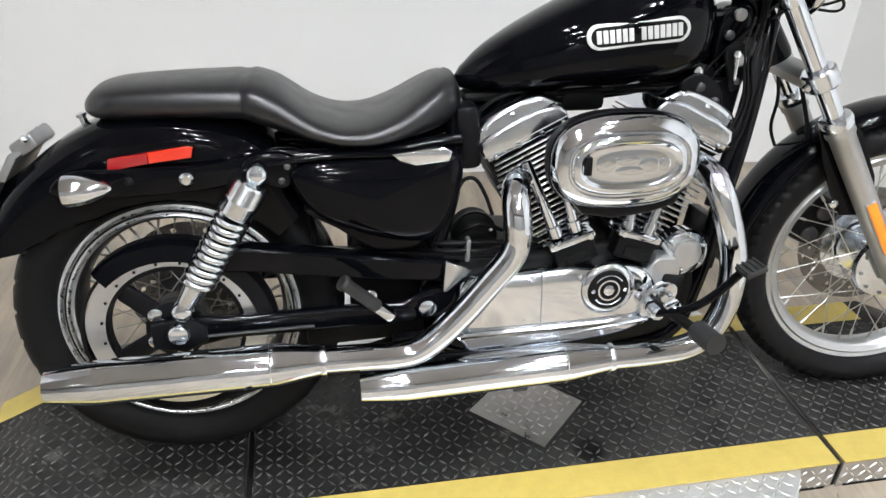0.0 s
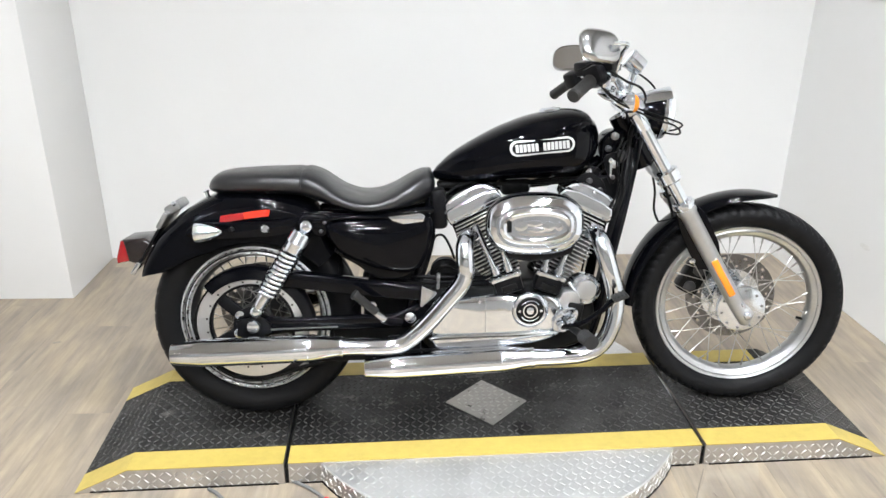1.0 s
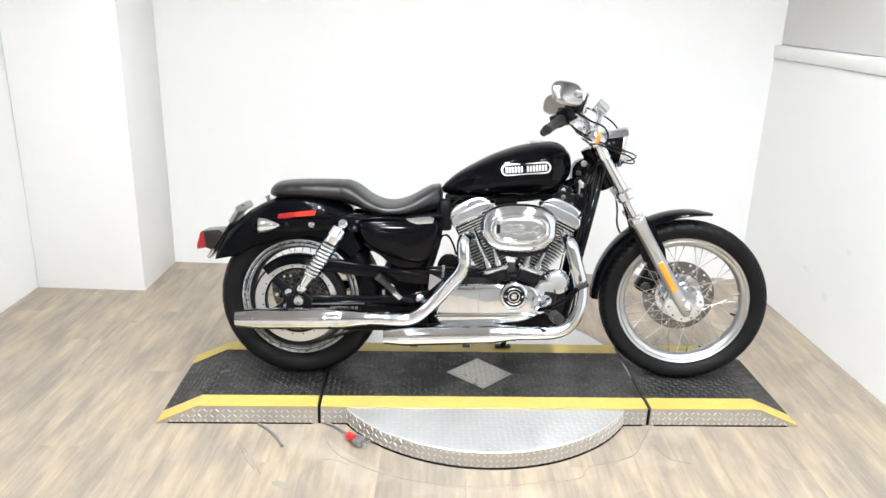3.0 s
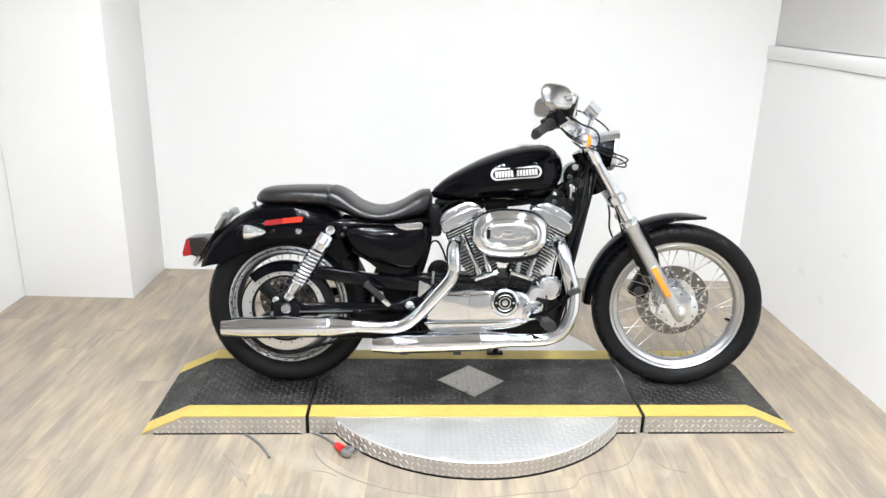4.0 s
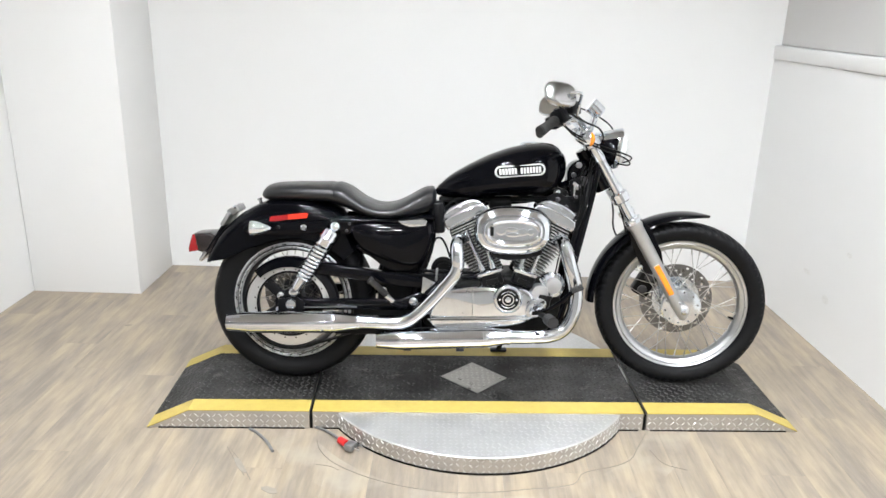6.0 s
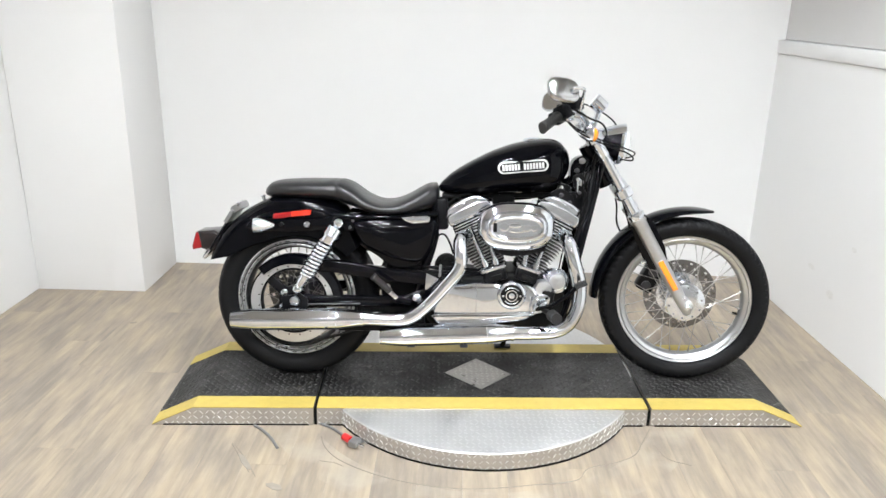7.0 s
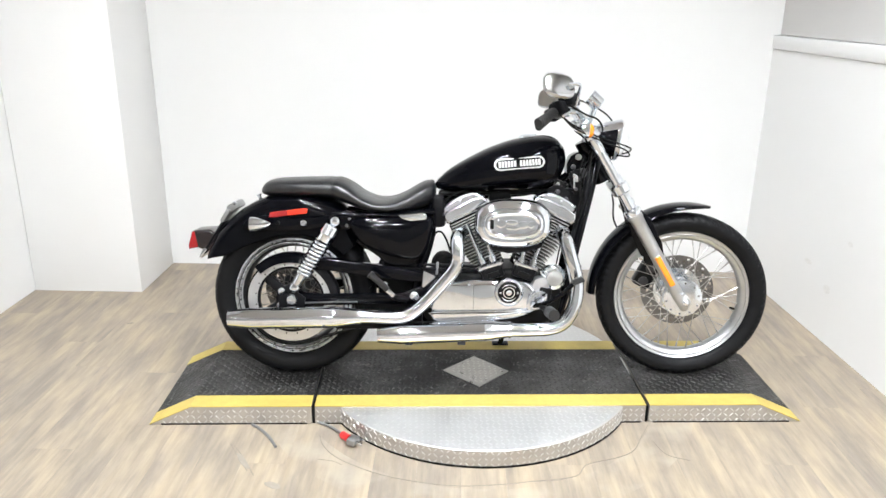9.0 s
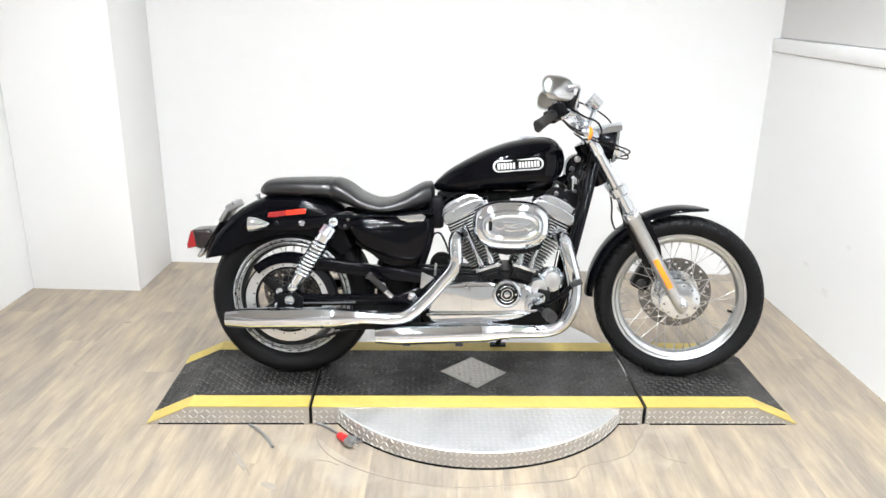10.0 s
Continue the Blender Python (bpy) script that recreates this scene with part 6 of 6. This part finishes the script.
part("wiring", tube([(0.44, -0.02, 0.94), (0.39, -0.05, 0.90), (0.38, -0.055, 0.80), (0.365, -0.07, 0.70), (0.33, -0.07, 0.64)], 0.007, 8), M_CORE, bike, "black wiring loom")
part("front_brake_line", tube([(0.50, -0.02, 0.755), (0.515, -0.03, 0.70), (0.535, -0.03, 0.64), (0.545, -0.02, 0.60)], 0.0045, 8), M_CORE, bike, "black brake line")
part("breather_hose", tube([(-0.212, -0.085, 0.565), (-0.200, -0.092, 0.588), (-0.179, -0.095, 0.587), (-0.160, -0.098, 0.555), (-0.146, -0.10, 0.515)], 0.004, 8), M_CORE, bike, "thin black breather hose")

# small fittings round the engine and the steering head
for pts in ([(-0.02, -0.03, 0.738), (-0.07, -0.05, 0.746), (-0.13, -0.05, 0.735), (-0.175, -0.04, 0.70)], [(0.10, -0.03, 0.738), (0.18, -0.05, 0.742), (0.26, -0.06, 0.738), (0.315, -0.05, 0.70)]):
    lead_wire = part("plug_lead", tube(pts, 0.0042, 10), M_CORE, bike, "black spark plug lead")
    part("plug_cap", rod(pts[-1], Vector(pts[-1]) + Vector((0, -0.004, -0.035)), 0.009, 12), M_CORE, lead_wire)
mount = part("top_mount", slab(smooth_outline([(0.222, 0.752), (0.262, 0.770), (0.305, 0.742), (0.312, 0.700), (0.285, 0.690), (0.250, 0.718)], 3), -0.075, -0.066, 0.003), M_SATIN, bike, "grey engine mounting bracket")
for x, z in ((0.262, 0.745), (0.295, 0.715)):
    part("bolt", lathe([(0.009, 0), (0.009, 0.006), (0.005, 0.009)], (x, -0.075, z), (0, -1, 0), 14), M_DARKSTEEL, mount)
lock_plate = part("neck_plate", slab(smooth_outline([(0.302, 0.815), (0.335, 0.830), (0.352, 0.795), (0.340, 0.745), (0.322, 0.735), (0.312, 0.770)], 3), -0.082, -0.074, 0.003), M_SATIN, bike, "grey steering lock plate")
part("bolt", lathe([(0.012, 0), (0.012, 0.007), (0.007, 0.011)], (0.332, -0.082, 0.795), (0, -1, 0), 16), M_BRACKET, lock_plate)
part("bolt", lathe([(0.007, 0), (0.007, 0.006), (0.004, 0.008)], (0.330, -0.082, 0.755), (0, -1, 0), 14), M_DARKSTEEL, lock_plate)
part("mount_link", rod((0.300, -0.07, 0.712), (0.306, -0.075, 0.655), 0.008, 12), M_CHROME, mount)
for k, (dx, dz) in enumerate(((0, 0), (0.010, -0.012), (-0.008, 0.014))):
    part("loom_wire", tube([(0.365 + dx, -0.075, 0.86 + dz), (0.345 + dx, -0.09, 0.80 + dz), (0.352 + dx, -0.095, 0.72), (0.330 + dx, -0.10, 0.65 + dz), (0.30, -0.09, 0.61)], 0.0028, 8), M_CORE, bike, "thin black wire")
part("belt_shield", block((0.235, 0.02, 0.062), 0.008, pose(-0.40, -0.10, 0.292, 0, -2, 0)), M_CORE, bike, "black lower belt shield")
part("oil_line", tube([(0.20, -0.125, 0.44), (0.225, -0.14, 0.40), (0.232, -0.135, 0.35), (0.22, -0.12, 0.30)], 0.006, 10), M_CHROME_WORN, engine, "polished oil line")
part("brake_reservoir", block((0.05, 0.045, 0.06), 0.008, pose(0.215, -0.135, 0.352, 0, 12, 0)), M_CORE, engine)

key = part("ignition_key", slab([(0.3155, 0.800), (0.323, 0.800), (0.322, 0.762), (0.3165, 0.758)], -0.098, -0.096, 0.0005), M_CHROME_WORN, bike, "key hanging in the ignition lock")
part("key_head", lathe([(0.007, -0.003), (0.008, 0.0), (0.007, 0.003), (0.003, 0.004)], (0.319, -0.094, 0.808), (0, -1, 0), 20), M_CHROME_WORN, key)

# the body sits a hair nose-up; the front end is turned slightly to the right
SIT = Matrix(((1.011, 0, 0, 0.009), (0, 1, 0, 0), (0.0112, 0, 1, 0), (0, 0, 0, 1)))
TURNED = {"front_wheel", "brake_caliper", "fork_leg", "front_axle", "lower_fork_clamp", "upper_fork_clamp", "front_mudguard", "mudguard_bracket",
          "headlamp", "speedometer", "handlebar", "front_turn_signal", "mirror"}
STEER = Matrix.Translation((0.42, 0, 0.87)) @ Matrix.Rotation(radians(-7.0), 4, Vector((-0.497, 0, 0.868))) @ Matrix.Translation((-0.42, 0, -0.87))
BAR = Matrix.Translation((0.42, 0, 0.87)) @ Matrix.Rotation(radians(-6.5), 4, Vector((-0.497, 0, 0.868))) @ Matrix.Translation((-0.42, 0, -0.87))
RAKE = Matrix.Translation((0.40, 0, 0.943)) @ Matrix.Rotation(radians(-1.05), 4, "Y") @ Matrix.Translation((-0.40, 0, -0.95))
TIPPED = Matrix.Translation((0.376, 0.045, 1.012)) @ Matrix.Rotation(radians(-4.8), 4, "X") @ Matrix.Translation((-0.37, 0, -1.016))
for ob in bike.children:
    kind_name = ob.name.split(".")[0]
    if kind_name in {"handlebar", "mirror"}:
        ob.matrix_basis = BAR @ TIPPED
    elif kind_name in {"headlamp", "speedometer", "front_turn_signal"}:
        ob.matrix_basis = BAR
    elif kind_name in TURNED:
        ob.matrix_basis = STEER @ RAKE
    elif kind_name != "rear_wheel":
        for o in (ob, *ob.children_recursive):
            o.data.transform(SIT)

# assemblies that carry pieces of their own are parts of the motorcycle itself
for ob in list(bike.children):
    for sub_part in list(ob.children):
        if sub_part.children:
            sub_part.parent = bike
            sub_part.matrix_basis = ob.matrix_basis.copy()


# ---- floor planks ----
def plank_mesh(w, ln):
    bm = bmesh.new()
    g, c = 0.00005, 0.0002
    low = [(-w / 2 + g, -ln / 2 + g), (w / 2 - g, -ln / 2 + g), (w / 2 - g, ln / 2 - g), (-w / 2 + g, ln / 2 - g)]
    top = [(x - math.copysign(c, x), y - math.copysign(c, y)) for x, y in low]
    grid_faces(bm, [[(x, y, -0.004) for x, y in low], [(x, y, -0.0008) for x, y in low], [(x, y, 0.0) for x, y in top]], caps=True)
    bmesh.ops.recalc_face_normals(bm, faces=bm.faces)
    me = bpy.data.meshes.new("plank")
    bm.to_mesh(me)
    bm.free()
    me.materials.append(M_WOOD)
    return me


PW, PL = 0.152, 1.22
plank = plank_mesh(PW, PL)
rng = random.Random(5)
for i in range(32):
    shift = (i * 0.41 + rng.uniform(-0.12, 0.12)) % 1.0
    for j in range(6):
        ob = new("plank", plank)
        ob.parent = floor
        ob.matrix_basis = pose(-2.53 + PW * i, 0.3 - PL * (j + shift - 0.5), 0.0, 0, 0, 0)
# the rest of the floor, out in the workshop
bm = bmesh.new()
for i in range(-23, 56):
    for j in range(8):
        x, y = -2.53 + PW * i, 0.3 - PL * (j + (i * 0.41) % 1.0 - 0.5)
        near = 0 <= i < 32 and j < 7
        if near and j < 6 or abs(x) > 5.98 or y < -7.6 or (y > -1.55 and not -2.4 < x < 1.6):
            continue
        g = 0.0004
        box = [(x - PW / 2 + g, y - PL / 2 + g), (x + PW / 2 - g, y - PL / 2 + g), (x + PW / 2 - g, y + PL / 2 - g), (x - PW / 2 + g, y + PL / 2 - g)]
        grid_faces(bm, [[(u, v, -0.004) for u, v in box], [(u, v, -0.0006) for u, v in box]], caps=True)
tagged(part("plank_field", bm, M_WOOD, floor, "", 0), kind="stuff")
for y, z, w, h in ((0.62, 0.33, 0.035, 0.012), (0.42, 0.26, 0.03, 0.02), (0.30, 0.52, 0.02, 0.012)):
    scuff(1.648, y, z, w, h)
